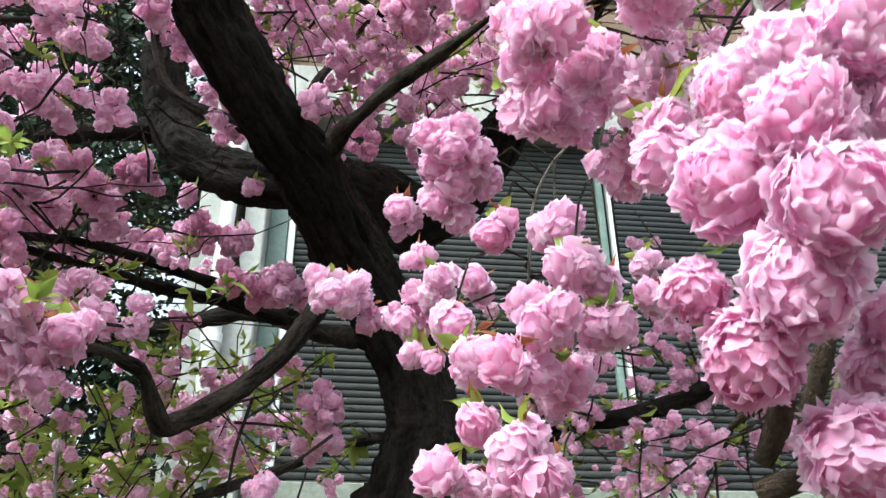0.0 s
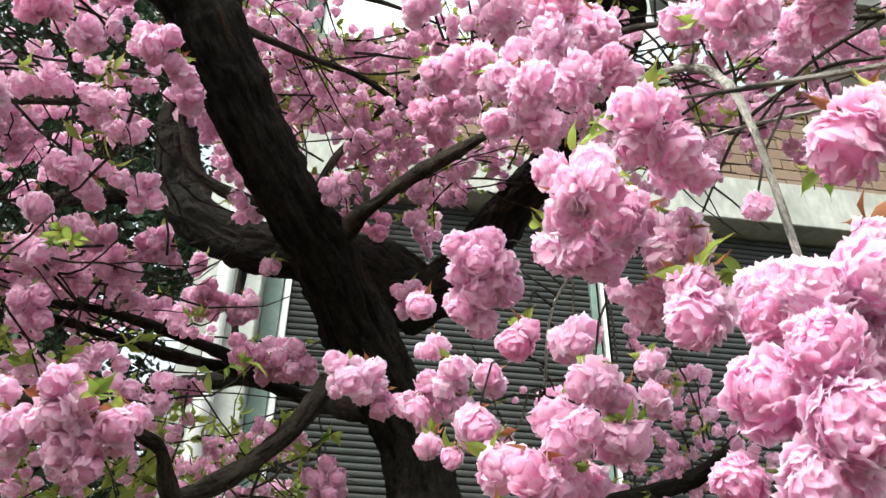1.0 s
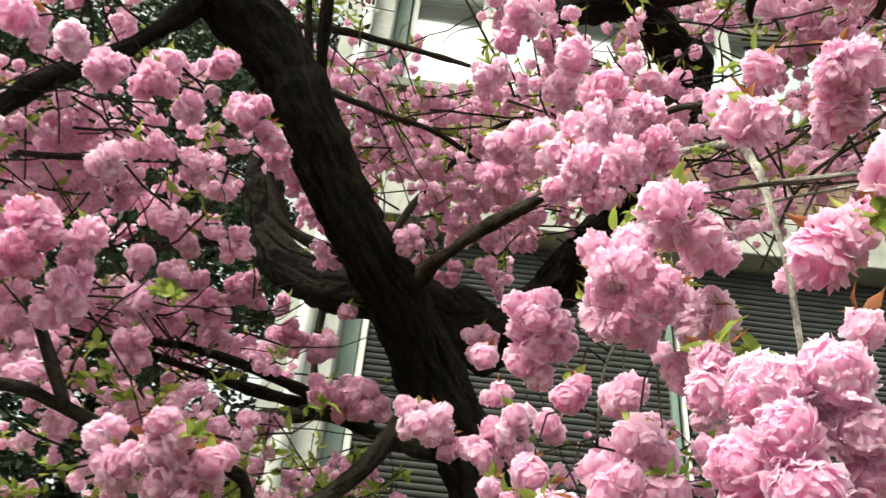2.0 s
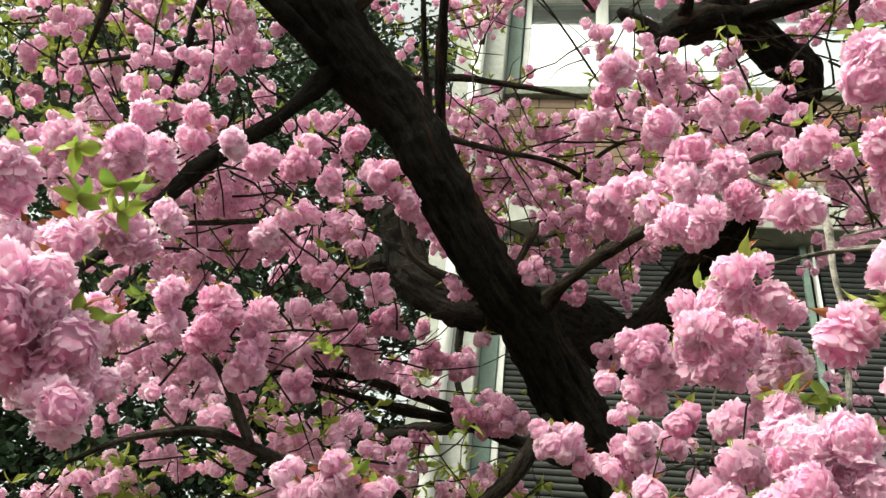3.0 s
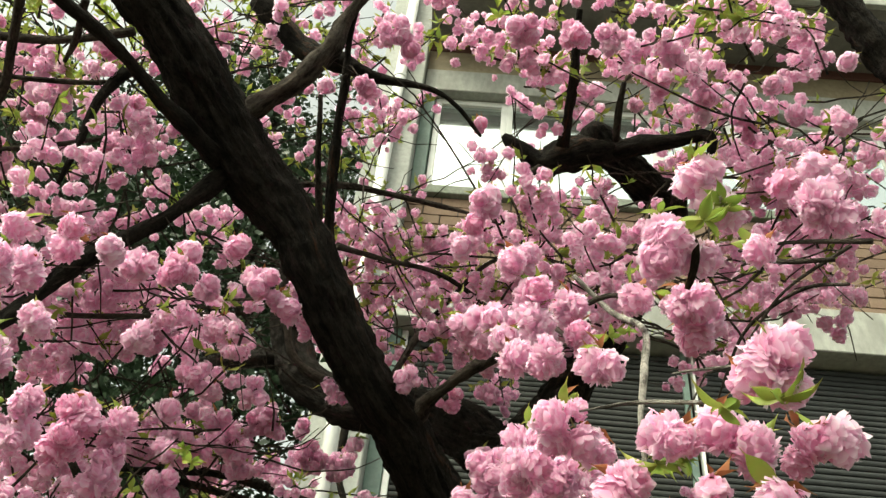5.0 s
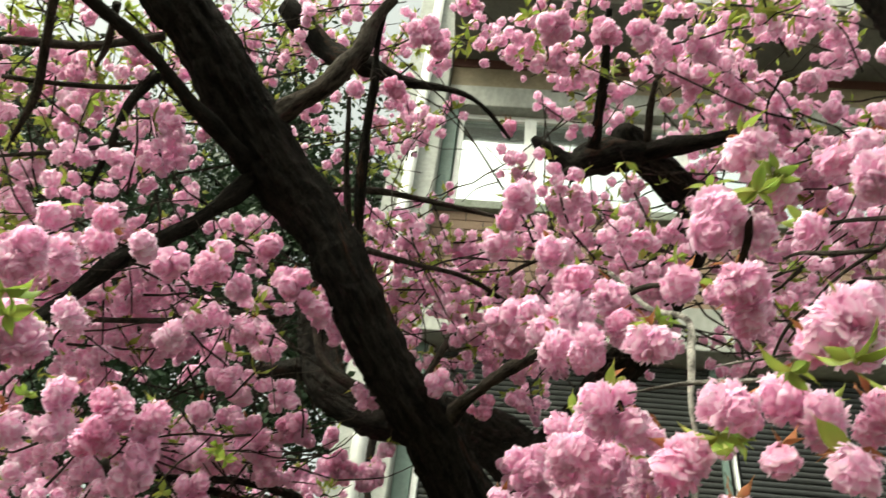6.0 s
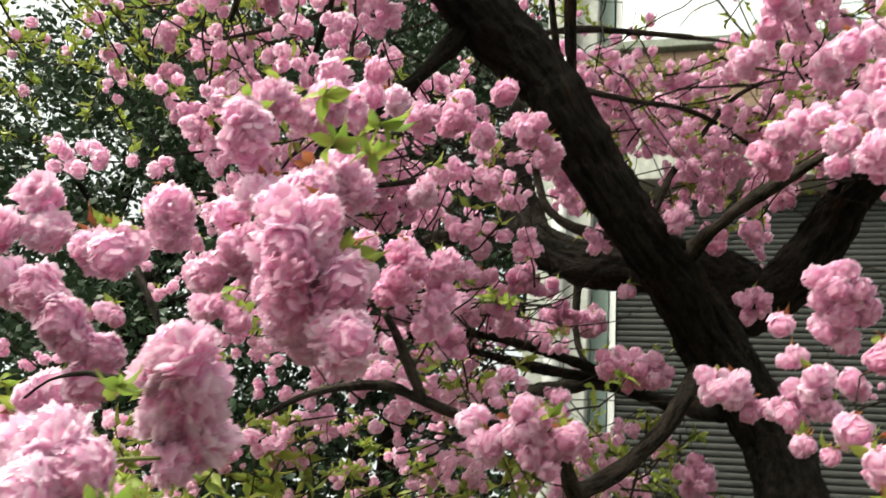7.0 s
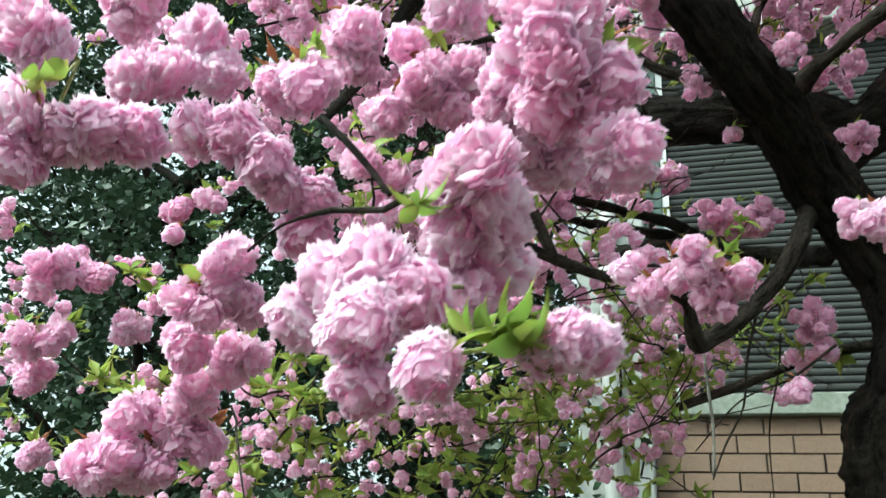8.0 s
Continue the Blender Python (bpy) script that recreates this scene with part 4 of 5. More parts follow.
near_left_b = [(-0.361, 0.192, 1.83, 0.023), (-0.335, 0.197, 1.835, 0.018), (-0.372, 0.202, 1.811, 0.019), (-0.341, 0.194, 1.804, 0.023), (-0.327, 0.222, 1.804, 0.019), (-0.361, 0.219, 1.792, 0.023), (-0.337, 0.242, 1.786, 0.02), (-0.353, 0.241, 1.78, 0.018), (-0.324, 0.256, 1.806, 0.016)]
left_garland = [(-0.582, 0.001, 1.791, 0.03), (-0.58, 0.015, 1.781, 0.022), (-0.57, 0.002, 1.731, 0.024), (-0.551, 0.019, 1.723, 0.02), (-0.539, 0.029, 1.73, 0.022), (-0.525, 0.044, 1.732, 0.02), (-0.568, 0.009, 1.706, 0.02), (-0.61, 0.106, 1.833, 0.026), (-0.592, 0.119, 1.842, 0.024), (-0.584, 0.134, 1.886, 0.029), (-0.576, 0.151, 1.86, 0.027), (-0.563, 0.127, 1.794, 0.027), (-0.532, 0.133, 1.786, 0.024), (-0.516, 0.146, 1.768, 0.023), (-0.509, 0.159, 1.756, 0.021), (-0.492, 0.175, 1.752, 0.019), (-0.506, 0.187, 1.735, 0.024)]
left_poms = [(-0.503, 0.159, 1.837, 0.026), (-0.524, 0.155, 1.84, 0.019), (-0.477, 0.179, 1.885, 0.024), (-0.478, 0.192, 1.869, 0.02), (-0.471, 0.244, 1.925, 0.018), (-0.457, 0.252, 1.893, 0.023), (-0.491, 0.261, 1.874, 0.024), (-0.452, 0.274, 1.885, 0.026), (-0.429, 0.278, 1.91, 0.024), (-0.579, 0.066, 1.857, 0.025)]
lower_left = [(-0.635, 0.249, 1.746, 0.034), (-0.648, 0.25, 1.718, 0.029), (-0.626, 0.279, 1.726, 0.024), (-0.676, 0.276, 1.695, 0.022), (-0.656, 0.32, 1.692, 0.028), (-0.698, 0.319, 1.664, 0.029), (-0.753, 0.311, 1.649, 0.024), (-0.725, 0.341, 1.64, 0.024), (-0.706, 0.359, 1.633, 0.022), (-0.765, 0.31, 1.605, 0.033), (-0.745, 0.33, 1.603, 0.027), (-0.788, 0.301, 1.599, 0.022), (-1.042, 0.415, 1.863, 0.037), (-1.008, 0.454, 1.867, 0.023), (-1.097, 0.459, 1.794, 0.032), (-1.075, 0.481, 1.807, 0.022), (-1.135, 0.502, 1.765, 0.033), (-0.985, 0.504, 1.814, 0.023), (-1.134, 0.532, 1.664, 0.023), (-1.11, 0.669, 2.082, 0.029), (-1.068, 0.695, 2.103, 0.029), (-1.088, 0.652, 2.026, 0.02), (-0.585, 0.385, 1.912, 0.022), (-0.562, 0.404, 1.904, 0.017)]
bent_tip = [(-0.404, 0.738, 1.913, 0.026), (-0.347, 0.726, 1.894, 0.029), (-0.303, 0.726, 1.856, 0.03), (-0.377, 0.737, 1.879, 0.025), (-0.639, 1.873, 2.678, 0.042), (-0.542, 2.014, 2.754, 0.046), (-0.721, 1.868, 2.653, 0.042), (-0.298, 1.295, 2.423, 0.024), (-0.372, 1.453, 2.321, 0.041), (-0.271, 1.465, 2.312, 0.043), (-0.332, 1.509, 2.321, 0.039), (-0.2, 1.553, 2.101, 0.051), (-0.186, 1.571, 2.045, 0.031), (-0.241, 1.315, 1.897, 0.029), (-0.11, 1.09, 2.104, 0.045), (-0.057, 1.611, 2.54, 0.052)]
ball = [(0.169, 0.4, 1.967, 0.036), (0.133, 0.484, 1.995, 0.033), (0.194, 0.435, 1.96, 0.028), (0.139, 0.567, 1.99, 0.036), (0.175, 0.548, 1.991, 0.029), (0.154, 0.507, 1.99, 0.028), (0.067, 0.764, 2.095, 0.043), (0.062, 0.796, 2.058, 0.036), (0.094, 0.793, 2.08, 0.026), (-0.002, 0.935, 2.137, 0.02), (-0.086, 1.125, 2.123, 0.035), (-0.059, 1.142, 2.09, 0.026), (-0.002, 1.092, 2.071, 0.042), (0.038, 1.062, 2.095, 0.035), (0.051, 1.079, 2.055, 0.025), (0.089, 1.02, 2.073, 0.024), (0.015, 1.009, 1.976, 0.021)]
right_poms = [(0.11, 0.763, 1.997, 0.027), (0.161, 0.74, 1.988, 0.025), (0.167, 0.68, 1.912, 0.025), (0.193, 0.699, 1.904, 0.019), (0.141, 0.674, 1.863, 0.034), (0.188, 0.686, 1.864, 0.024), (0.198, 0.481, 1.927, 0.026), (0.191, 0.525, 1.913, 0.019), (0.191, 0.43, 1.844, 0.02), (0.187, 0.441, 1.867, 0.016), (0.064, 0.782, 1.912, 0.022), (0.085, 0.748, 1.865, 0.027), (0.29, 0.962, 2.021, 0.021), (0.304, 1.029, 2.099, 0.023), (0.003, 1.088, 2.15, 0.029), (-0.41, 1.938, 2.555, 0.052), (-0.587, 1.831, 2.665, 0.049), (-0.509, 1.862, 2.652, 0.046)]
middle_poms = [(0.109, 0.674, 2.297, 0.033), (0.126, 0.696, 2.259, 0.024), (0.139, 0.703, 2.235, 0.021), (0.092, 0.728, 2.268, 0.021), (0.136, 0.684, 2.284, 0.027), (0.002, 0.878, 2.412, 0.035), (0.043, 0.864, 2.428, 0.032), (0.019, 0.908, 2.406, 0.024), (0.097, 0.735, 2.462, 0.032), (-0.013, 0.818, 2.576, 0.037), (0.242, 0.384, 2.107, 0.017), (0.259, 0.539, 2.224, 0.019), (0.304, 0.574, 2.241, 0.015), (0.333, 0.496, 2.165, 0.019), (0.272, 0.344, 1.92, 0.015), (0.256, 0.347, 1.842, 0.013), (0.283, 0.531, 2, 0.013)]
lower_front = [(0.108, 0.658, 1.815, 0.022), (0.076, 0.708, 1.84, 0.021), (0.135, 0.692, 1.825, 0.018), (0.115, 0.621, 1.75, 0.019), (0.086, 0.707, 1.788, 0.02), (0.114, 0.628, 1.726, 0.022), (0.059, 0.7, 1.747, 0.02), (0.08, 0.72, 1.745, 0.018), (0.152, 0.73, 1.825, 0.021), (0.168, 0.741, 1.844, 0.017), (0.169, 0.952, 1.992, 0.043), (0.2, 0.742, 1.88, 0.022), (0.199, 0.904, 2.021, 0.032), (0.039, 0.887, 1.917, 0.014), (0.139, 0.697, 1.747, 0.016)]
upper_near = [(0.128, 0.443, 1.943, 0.023), (0.119, 0.462, 1.938, 0.018), (0.16, 0.48, 1.953, 0.023), (0.134, 0.522, 1.952, 0.024), (0.119, 0.529, 1.96, 0.016), (0.154, 0.536, 1.947, 0.018), (0.181, 0.497, 1.958, 0.013), (0.201, 0.473, 1.921, 0.015), (0.189, 0.427, 1.861, 0.014), (0.202, 0.563, 1.928, 0.02), (0.188, 0.633, 1.981, 0.013)]
left_front = [(-0.272, 0.723, 1.879, 0.025), (-0.286, 0.721, 1.867, 0.018), (-0.26, 0.733, 1.896, 0.015), (-0.309, 0.697, 1.889, 0.025), (-0.307, 0.706, 1.872, 0.02), (-0.313, 0.684, 1.909, 0.019), (-0.321, 0.72, 1.922, 0.014)]
left_back = [(-0.588, 1.14, 2.471, 0.029), (-0.639, 1.128, 2.511, 0.034), (-0.689, 1.247, 2.4, 0.044), (-0.709, 1.246, 2.383, 0.033), (-0.562, 1.4, 2.552, 0.038), (-0.545, 1.428, 2.523, 0.029), (-0.689, 1.43, 2.557, 0.037), (-0.641, 1.442, 2.523, 0.041), (-0.671, 1.449, 2.488, 0.034), (-0.67, 2.038, 2.77, 0.059), (-0.512, 1.917, 2.686, 0.042), (-0.418, 2.004, 2.579, 0.051), (-0.598, 1.751, 2.718, 0.032), (-0.629, 1.543, 2.47, 0.043), (-0.138, 1.468, 2.641, 0.043), (-0.048, 1.507, 2.682, 0.034), (-0.047, 1.488, 2.751, 0.032), (-0.515, 0.994, 2.515, 0.035), (-0.492, 1.017, 2.506, 0.023), (-0.408, 1.01, 2.573, 0.033), (-0.191, 1.572, 2.945, 0.041), (-0.582, 1.82, 2.41, 0.039), (-0.671, 1.263, 2.484, 0.032)]
upper_left = [(-0.417, 0.164, 1.964, 0.023), (-0.42, 0.175, 1.948, 0.019), (-0.316, 0.133, 1.812, 0.032), (-0.3, 0.139, 1.83, 0.018), (-0.31, 0.153, 1.787, 0.036), (-0.29, 0.166, 1.798, 0.023), (-0.303, 0.149, 1.751, 0.026), (-0.281, 0.171, 1.748, 0.026), (-0.431, 0.363, 1.921, 0.029), (-0.456, 0.361, 1.934, 0.019), (-0.46, 0.467, 2.028, 0.023), (-0.465, 0.484, 1.992, 0.025), (-0.436, 0.534, 2.055, 0.03), (-0.448, 0.545, 2.021, 0.032), (-0.407, 0.583, 2.024, 0.032), (-0.412, 0.595, 1.993, 0.027), (-0.401, 0.568, 2.057, 0.02), (-0.351, 0.19, 1.901, 0.026), (-0.406, 0.203, 1.912, 0.022)]
limb_row = [(-0.463, 0.249, 2.073, 0.023), (-0.422, 0.279, 2.087, 0.025), (-0.437, 0.282, 2.067, 0.019), (-0.426, 0.328, 2.116, 0.022), (-0.434, 0.375, 2.223, 0.018), (-0.458, 0.32, 2.176, 0.018), (-0.462, 0.421, 2.233, 0.019), (-0.495, 0.533, 2.328, 0.023), (-0.483, 0.598, 2.348, 0.031), (-0.453, 0.655, 2.386, 0.032), (-0.432, 0.722, 2.402, 0.025), (-0.404, 0.724, 2.496, 0.024), (-0.383, 0.81, 2.487, 0.035), (-0.357, 0.841, 2.464, 0.029), (-0.457, 0.671, 2.443, 0.019), (-0.552, 0.529, 2.194, 0.022), (-0.53, 0.735, 2.312, 0.025), (-0.487, 0.913, 2.46, 0.037), (-0.56, 0.982, 2.398, 0.027), (-0.53, 1.009, 2.38, 0.023), (-0.57, 0.967, 2.312, 0.026)]
limb_low = [(-0.609, 1.234, 2.447, 0.036), (-0.592, 1.314, 2.425, 0.048), (-0.585, 1.425, 2.548, 0.043), (-0.59, 1.384, 2.403, 0.033), (-0.583, 1.825, 2.661, 0.05), (-0.504, 1.856, 2.648, 0.04), (-0.615, 1.109, 2.228, 0.042), (-0.36, 1.763, 2.466, 0.053), (-0.308, 1.784, 2.444, 0.037), (-0.529, 0.925, 2.211, 0.019), (-0.368, 0.279, 1.961, 0.023), (-0.38, 0.262, 1.97, 0.023)]
high_left = [(-1.055, 0.798, 3.06, 0.05), (-1.02, 0.805, 3.082, 0.033), (-1.055, 0.923, 3.036, 0.03), (-0.992, 1.002, 3.09, 0.04), (-0.875, 0.925, 3.093, 0.039), (-0.886, 0.883, 3.119, 0.03), (-1.08, 0.823, 3.022, 0.036), (-1.286, 0.814, 2.831, 0.03), (-1.29, 0.885, 2.762, 0.033), (-1.279, 0.763, 2.881, 0.027), (-1.178, 0.899, 2.949, 0.027)]
right_side = [(0.295, 0.237, 2.133, 0.022), (0.259, 0.242, 2.063, 0.024), (0.254, 0.255, 2.048, 0.019), (0.289, 0.268, 2.057, 0.02), (0.314, 0.257, 2.108, 0.019), (0.404, 0.277, 2.129, 0.023), (0.422, 0.281, 2.117, 0.018), (0.399, 0.334, 2.216, 0.018), (0.43, 0.317, 2.222, 0.018), (0.366, 0.349, 2.137, 0.017), (0.289, 0.352, 2.076, 0.025), (0.296, 0.383, 2.065, 0.02), (0.303, 0.154, 1.876, 0.019), (0.312, 0.162, 1.86, 0.016), (0.295, 0.189, 1.88, 0.014), (0.246, 0.223, 1.855, 0.021), (0.28, 0.232, 1.869, 0.018), (0.301, 0.238, 1.85, 0.02), (0.328, 0.213, 1.842, 0.02), (0.349, 0.204, 1.846, 0.017), (0.267, 0.218, 1.815, 0.012), (0.304, 0.196, 1.798, 0.016), (0.202, 0.314, 1.975, 0.021)]
right_mid = [(0.037, 0.663, 2.529, 0.032), (0.017, 0.687, 2.501, 0.026), (0.103, 0.514, 2.269, 0.022), (0.132, 0.52, 2.217, 0.026), (0.132, 0.524, 2.18, 0.026), (0.146, 0.518, 2.121, 0.025), (0.105, 0.532, 2.131, 0.02), (0.055, 0.634, 2.265, 0.032), (0.019, 0.659, 2.274, 0.025), (0.09, 0.613, 2.216, 0.022), (0.174, 0.553, 2.222, 0.025), (0.184, 0.553, 2.173, 0.022), (-0.178, 1.186, 2.519, 0.035), (0.211, 0.257, 1.836, 0.02)]
high_right = [(-0.163, 0.622, 2.968, 0.038), (-0.133, 0.654, 2.953, 0.027), (-0.324, 0.736, 2.96, 0.02), (-0.249, 0.752, 2.973, 0.025), (0.097, 0.593, 2.909, 0.038), (0.191, 0.663, 2.98, 0.033), (0.263, 0.639, 2.935, 0.035), (0.217, 0.993, 3.214, 0.024), (0.346, 0.837, 3.082, 0.03), (0.404, 0.808, 3.096, 0.034), (0.375, 0.855, 3.064, 0.03), (0.472, 0.88, 3.028, 0.034), (0.461, 0.908, 3.007, 0.024), (0.602, 0.844, 3.025, 0.023), (0.557, 0.965, 3.065, 0.026), (0.681, 0.682, 2.873, 0.02), (0.645, 0.888, 2.975, 0.023), (0.651, 0.705, 2.734, 0.023), (0.58, 0.991, 3.036, 0.027), (-0.046, 1.036, 3.164, 0.02), (0.138, 0.946, 3.251, 0.023), (0.329, 0.954, 3.114, 0.023)]
high_far_left = [(-1.09, 0.755, 3.164, 0.056), (-1.091, 0.821, 3.116, 0.044), (-1.06, 0.847, 3.122, 0.037), (-0.96, 0.995, 3.221, 0.052), (-0.952, 1.033, 3.196, 0.039), (-1.019, 1.04, 3.141, 0.039), (-1.088, 0.96, 3.082, 0.035), (-1.109, 0.857, 3.074, 0.034), (-1.189, 0.907, 2.96, 0.031), (-1.169, 0.652, 3.167, 0.037), (-1.002, 0.848, 3.302, 0.042), (-1.025, 0.91, 3.172, 0.029)]

spray("bloom", near_right, "large open pink double blossoms hanging in a dense cluster", 1, (-0.7, -1.7, -0.8), 0.2, (6, 7, 8))
# pale: share of blossoms whose colour carries the strong light
spray("bloom", near_left, "pink double blossoms, coloured paler for strong light, packed along a drooping spray", 2, pale=0.75)
spray("bloom", near_left_b, "pink double blossoms in a rounded cluster", 3, pale=0.6)
spray("bloom", left_garland[:7], "garland of pink double blossoms along a thin branch", 4)
spray("bloom", left_garland[7:], "garland of pink double blossoms along a thin branch", 5)
for k, group in enumerate((left_poms, lower_left, bent_tip, ball, right_poms, middle_poms, lower_front, upper_near, left_front)):
    poms(group, 1000 + 100 * k)
for k, group in enumerate((left_back, upper_left, limb_row, limb_low, high_left, right_side, right_mid, high_right, high_far_left)):
    poms(group, 3000 + 100 * k)


# ---------------------------------------------------------------- leaf tufts
def tuft(place, size, seed, n=7, down=0.0):
    rng = random.Random(seed)
    h = Heap()
    for i in range(n):
        a = i * 2.4 + rng.uniform(-0.4, 0.4)
        rot = turn_to((math.cos(a), math.sin(a), rng.uniform(-0.5, 0.7) - down), rng.uniform(0, 6.28))
        rot = np.stack([rot[:, 2], rot[:, 0], rot[:, 1]], 1)
        h.add(LEAF_FINE[rng.randrange(4)], np.array(place) - np.array((0, 1.75, 0)), rot, size / 0.06 * rng.uniform(0.65, 1.1))
    me = h.mesh("leaf_tuft", [young_leaf])
    me.polygons.foreach_set("use_smooth", [True] * len(me.polygons))
    return link_mesh("leaf_tuft", me, None, tree, "fresh green young leaves")


tufts = [(-0.301, 0.136, 1.894, 0.031), (-0.311, 0.125, 1.935, 0.025), (-0.279, 0.155, 1.897, 0.025), (-0.385, 0.331, 1.941, 0.019), (-0.409, 0.585, 2.058, 0.019), (-0.397, 0.749, 2.12, 0.022), (0.263, 0.355, 1.904, 0.031), (0.261, 0.264, 2.112, 0.028), (0.275, 0.381, 1.934, 0.028), (0.274, 0.407, 1.937, 0.022), (0.135, 0.403, 1.971, 0.015), (0.223, 0.444, 1.878, 0.025), (0.258, 0.515, 2.255, 0.019), (0.249, 0.617, 2.233, 0.019), (0.188, 0.681, 1.878, 0.025), (-0.277, 0.677, 1.895, 0.028), (-0.614, 1.166, 2.396, 0.025), (0.084, 0.837, 1.927, 0.022), (-0.452, 0.649, 2.107, 0.019), (0.293, 0.236, 2.076, 0.031), (0.311, 0.239, 2.098, 0.031), (0.304, 0.151, 1.845, 0.031), (0.275, 0.176, 1.854, 0.025), (0.236, 0.252, 1.852, 0.028), (-0.594, 0.565, 2.095, 0.025), (-0.426, 0.789, 2.136, 0.022), (-0.25, 0.115, 1.886, 0.028), (0.214, 0.402, 2.072, 0.019), (-0.302, 0.035, 1.594, 0.028), (-0.295, 0.04, 1.59, 0.025), (-0.314, 0.04, 1.598, 0.022), (-0.398, 0.248, 1.942, 0.031), (-0.451, 0.254, 1.939, 0.025), (-0.549, -0.005, 1.743, 0.028), (-0.357, 0.068, 1.674, 0.022), (-0.63, 0.249, 1.94, 0.022), (-0.529, 0.201, 1.91, 0.022), (-0.952, 0.454, 1.867, 0.031), (-0.935, 0.479, 1.852, 0.031), (-1.055, 0.699, 2.057, 0.025), (-1.094, 0.456, 1.854, 0.022), (-1.152, 0.478, 1.829, 0.025), (-1.17, 0.588, 1.679, 0.025), (-0.752, 0.376, 1.632, 0.022), (-0.557, 0.321, 1.92, 0.019), (0.214, 0.746, 1.905, 0.025), (0.072, 0.741, 1.783, 0.025), (0.145, 0.715, 1.847, 0.025), (-0.316, 0.739, 1.925, 0.031), (-0.35, 0.692, 2.07, 0.025), (0.133, 0.505, 1.964, 0.015), (0.108, 0.524, 1.974, 0.019), (0.169, 0.319, 1.725, 0.012)]
for i, (x, y, z, s) in enumerate(tufts):
    tuft((x, y, z), s, 700 + i, 6 + i % 3)

# ---------------------------------------------------------------- the crown behind: twigs set with small clusters
crown = Heap()
# wood that the crown must not cover as the camera sees it
SEEN_LIMBS = np.vstack([BRANCHES[k][::4] for k in (0, 1, 2, 4, 5, 6, 8, 9, 10, 11, 12, 14, 15)] + [BRANCHES[3][BRANCHES[3][:, 2] > 2.8][::4]])
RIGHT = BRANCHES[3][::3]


def covers_limb(p):
    """Is a bloom here in the wood, or in the camera's sight of a thick limb?"""
    off = SEEN_LIMBS[:, :3] - p
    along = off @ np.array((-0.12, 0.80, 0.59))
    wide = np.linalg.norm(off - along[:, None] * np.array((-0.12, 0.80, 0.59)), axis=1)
    if (np.linalg.norm(off, axis=1) < SEEN_LIMBS[:, 3] + 0.03).any() or (np.linalg.norm(RIGHT[:, :3] - p, axis=1) < RIGHT[:, 3] + 0.03).any():
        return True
    if any(hides(p, 0.045, BRANCHES[k], LOW_VIEW) for k in (10, 11, 12)):
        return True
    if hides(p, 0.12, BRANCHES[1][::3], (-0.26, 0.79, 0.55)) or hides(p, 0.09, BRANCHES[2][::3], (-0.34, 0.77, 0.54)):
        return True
    return bool(((along > 0) & (along < 1.6) & (wide < SEEN_LIMBS[:, 3] + np.where(SEEN_LIMBS[:, 3] > 0.012, 0.032, 0.012))).any())


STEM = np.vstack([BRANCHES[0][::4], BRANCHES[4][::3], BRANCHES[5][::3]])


# true where a twig would cross the stem in the camera's view
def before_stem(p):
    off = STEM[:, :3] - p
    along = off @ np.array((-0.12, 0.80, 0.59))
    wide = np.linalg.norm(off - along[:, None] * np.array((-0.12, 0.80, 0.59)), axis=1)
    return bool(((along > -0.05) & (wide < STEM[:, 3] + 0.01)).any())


def bough(centre, reach, twigs, seed, blooms=1.0, leaves=0.25, tilt=(0.2, 0.1, 0.1), leaf_size=0.6, kinds=FAR):
    """Flowering twigs in an ellipsoid of the crown."""
    rng = random.Random(seed)
    for i in range(twigs):
        while True:
            q = np.array([rng.uniform(-1, 1) for _ in range(3)])
            if q @ q < 1:
                break
        a = np.array(centre) + q * np.array(reach)
        d = np.array((rng.gauss(tilt[0], 0.6), rng.gauss(tilt[1], 0.6), rng.gauss(tilt[2], 0.35)))
        d /= np.linalg.norm(d)
        b = a + d * rng.uniform(0.18, 0.42)
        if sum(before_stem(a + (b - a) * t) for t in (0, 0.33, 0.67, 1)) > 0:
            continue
        twig(a, b, 0.0030, 0.0012, -0.01, rng)
        length = np.linalg.norm(b - a)
        k = int(length / 0.09 * blooms) + (rng.random() < blooms)
        for j in range(k):
            t = rng.random()
            p = a + (b - a) * t + np.array([rng.gauss(0, 0.012) for _ in range(3)])
            if covers_limb(p):
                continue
            for s in range(rng.choice((2, 3, 4, 5, 6))):
                o = np.array([rng.gauss(0, 0.0175) for _ in range(3)]) + np.array((0, 0, -0.018))
                dd = o + np.array((0, -0.008, -0.006))
                crown.add(kinds[rng.randrange(6)], p + o - np.array((0, 1.75, 0)), turn_to(dd, rng.uniform(0, 6.28)), rng.uniform(0.66, 0.98) if rng.random() < 0.85 else rng.uniform(0.35, 0.5))
        for j in range(int(length / 0.030 * leaves) + (rng.random() < leaves)):
            p = a + (b - a) * rng.random()
            if covers_limb(p):
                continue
            for s in range(rng.randint(2, 4)):
                rot = turn_to((rng.gauss(0, 1), rng.gauss(0, 1), rng.gauss(0.1, 0.7)), rng.uniform(0, 6.28))
                rot = np.stack([rot[:, 2], rot[:, 0], rot[:, 1]], 1)
                crown.add(LEAF_FAR[rng.randrange(4)], p - np.array((0, 1.75, 0)), rot, leaf_size * rng.uniform(0.65, 1.4), 1)


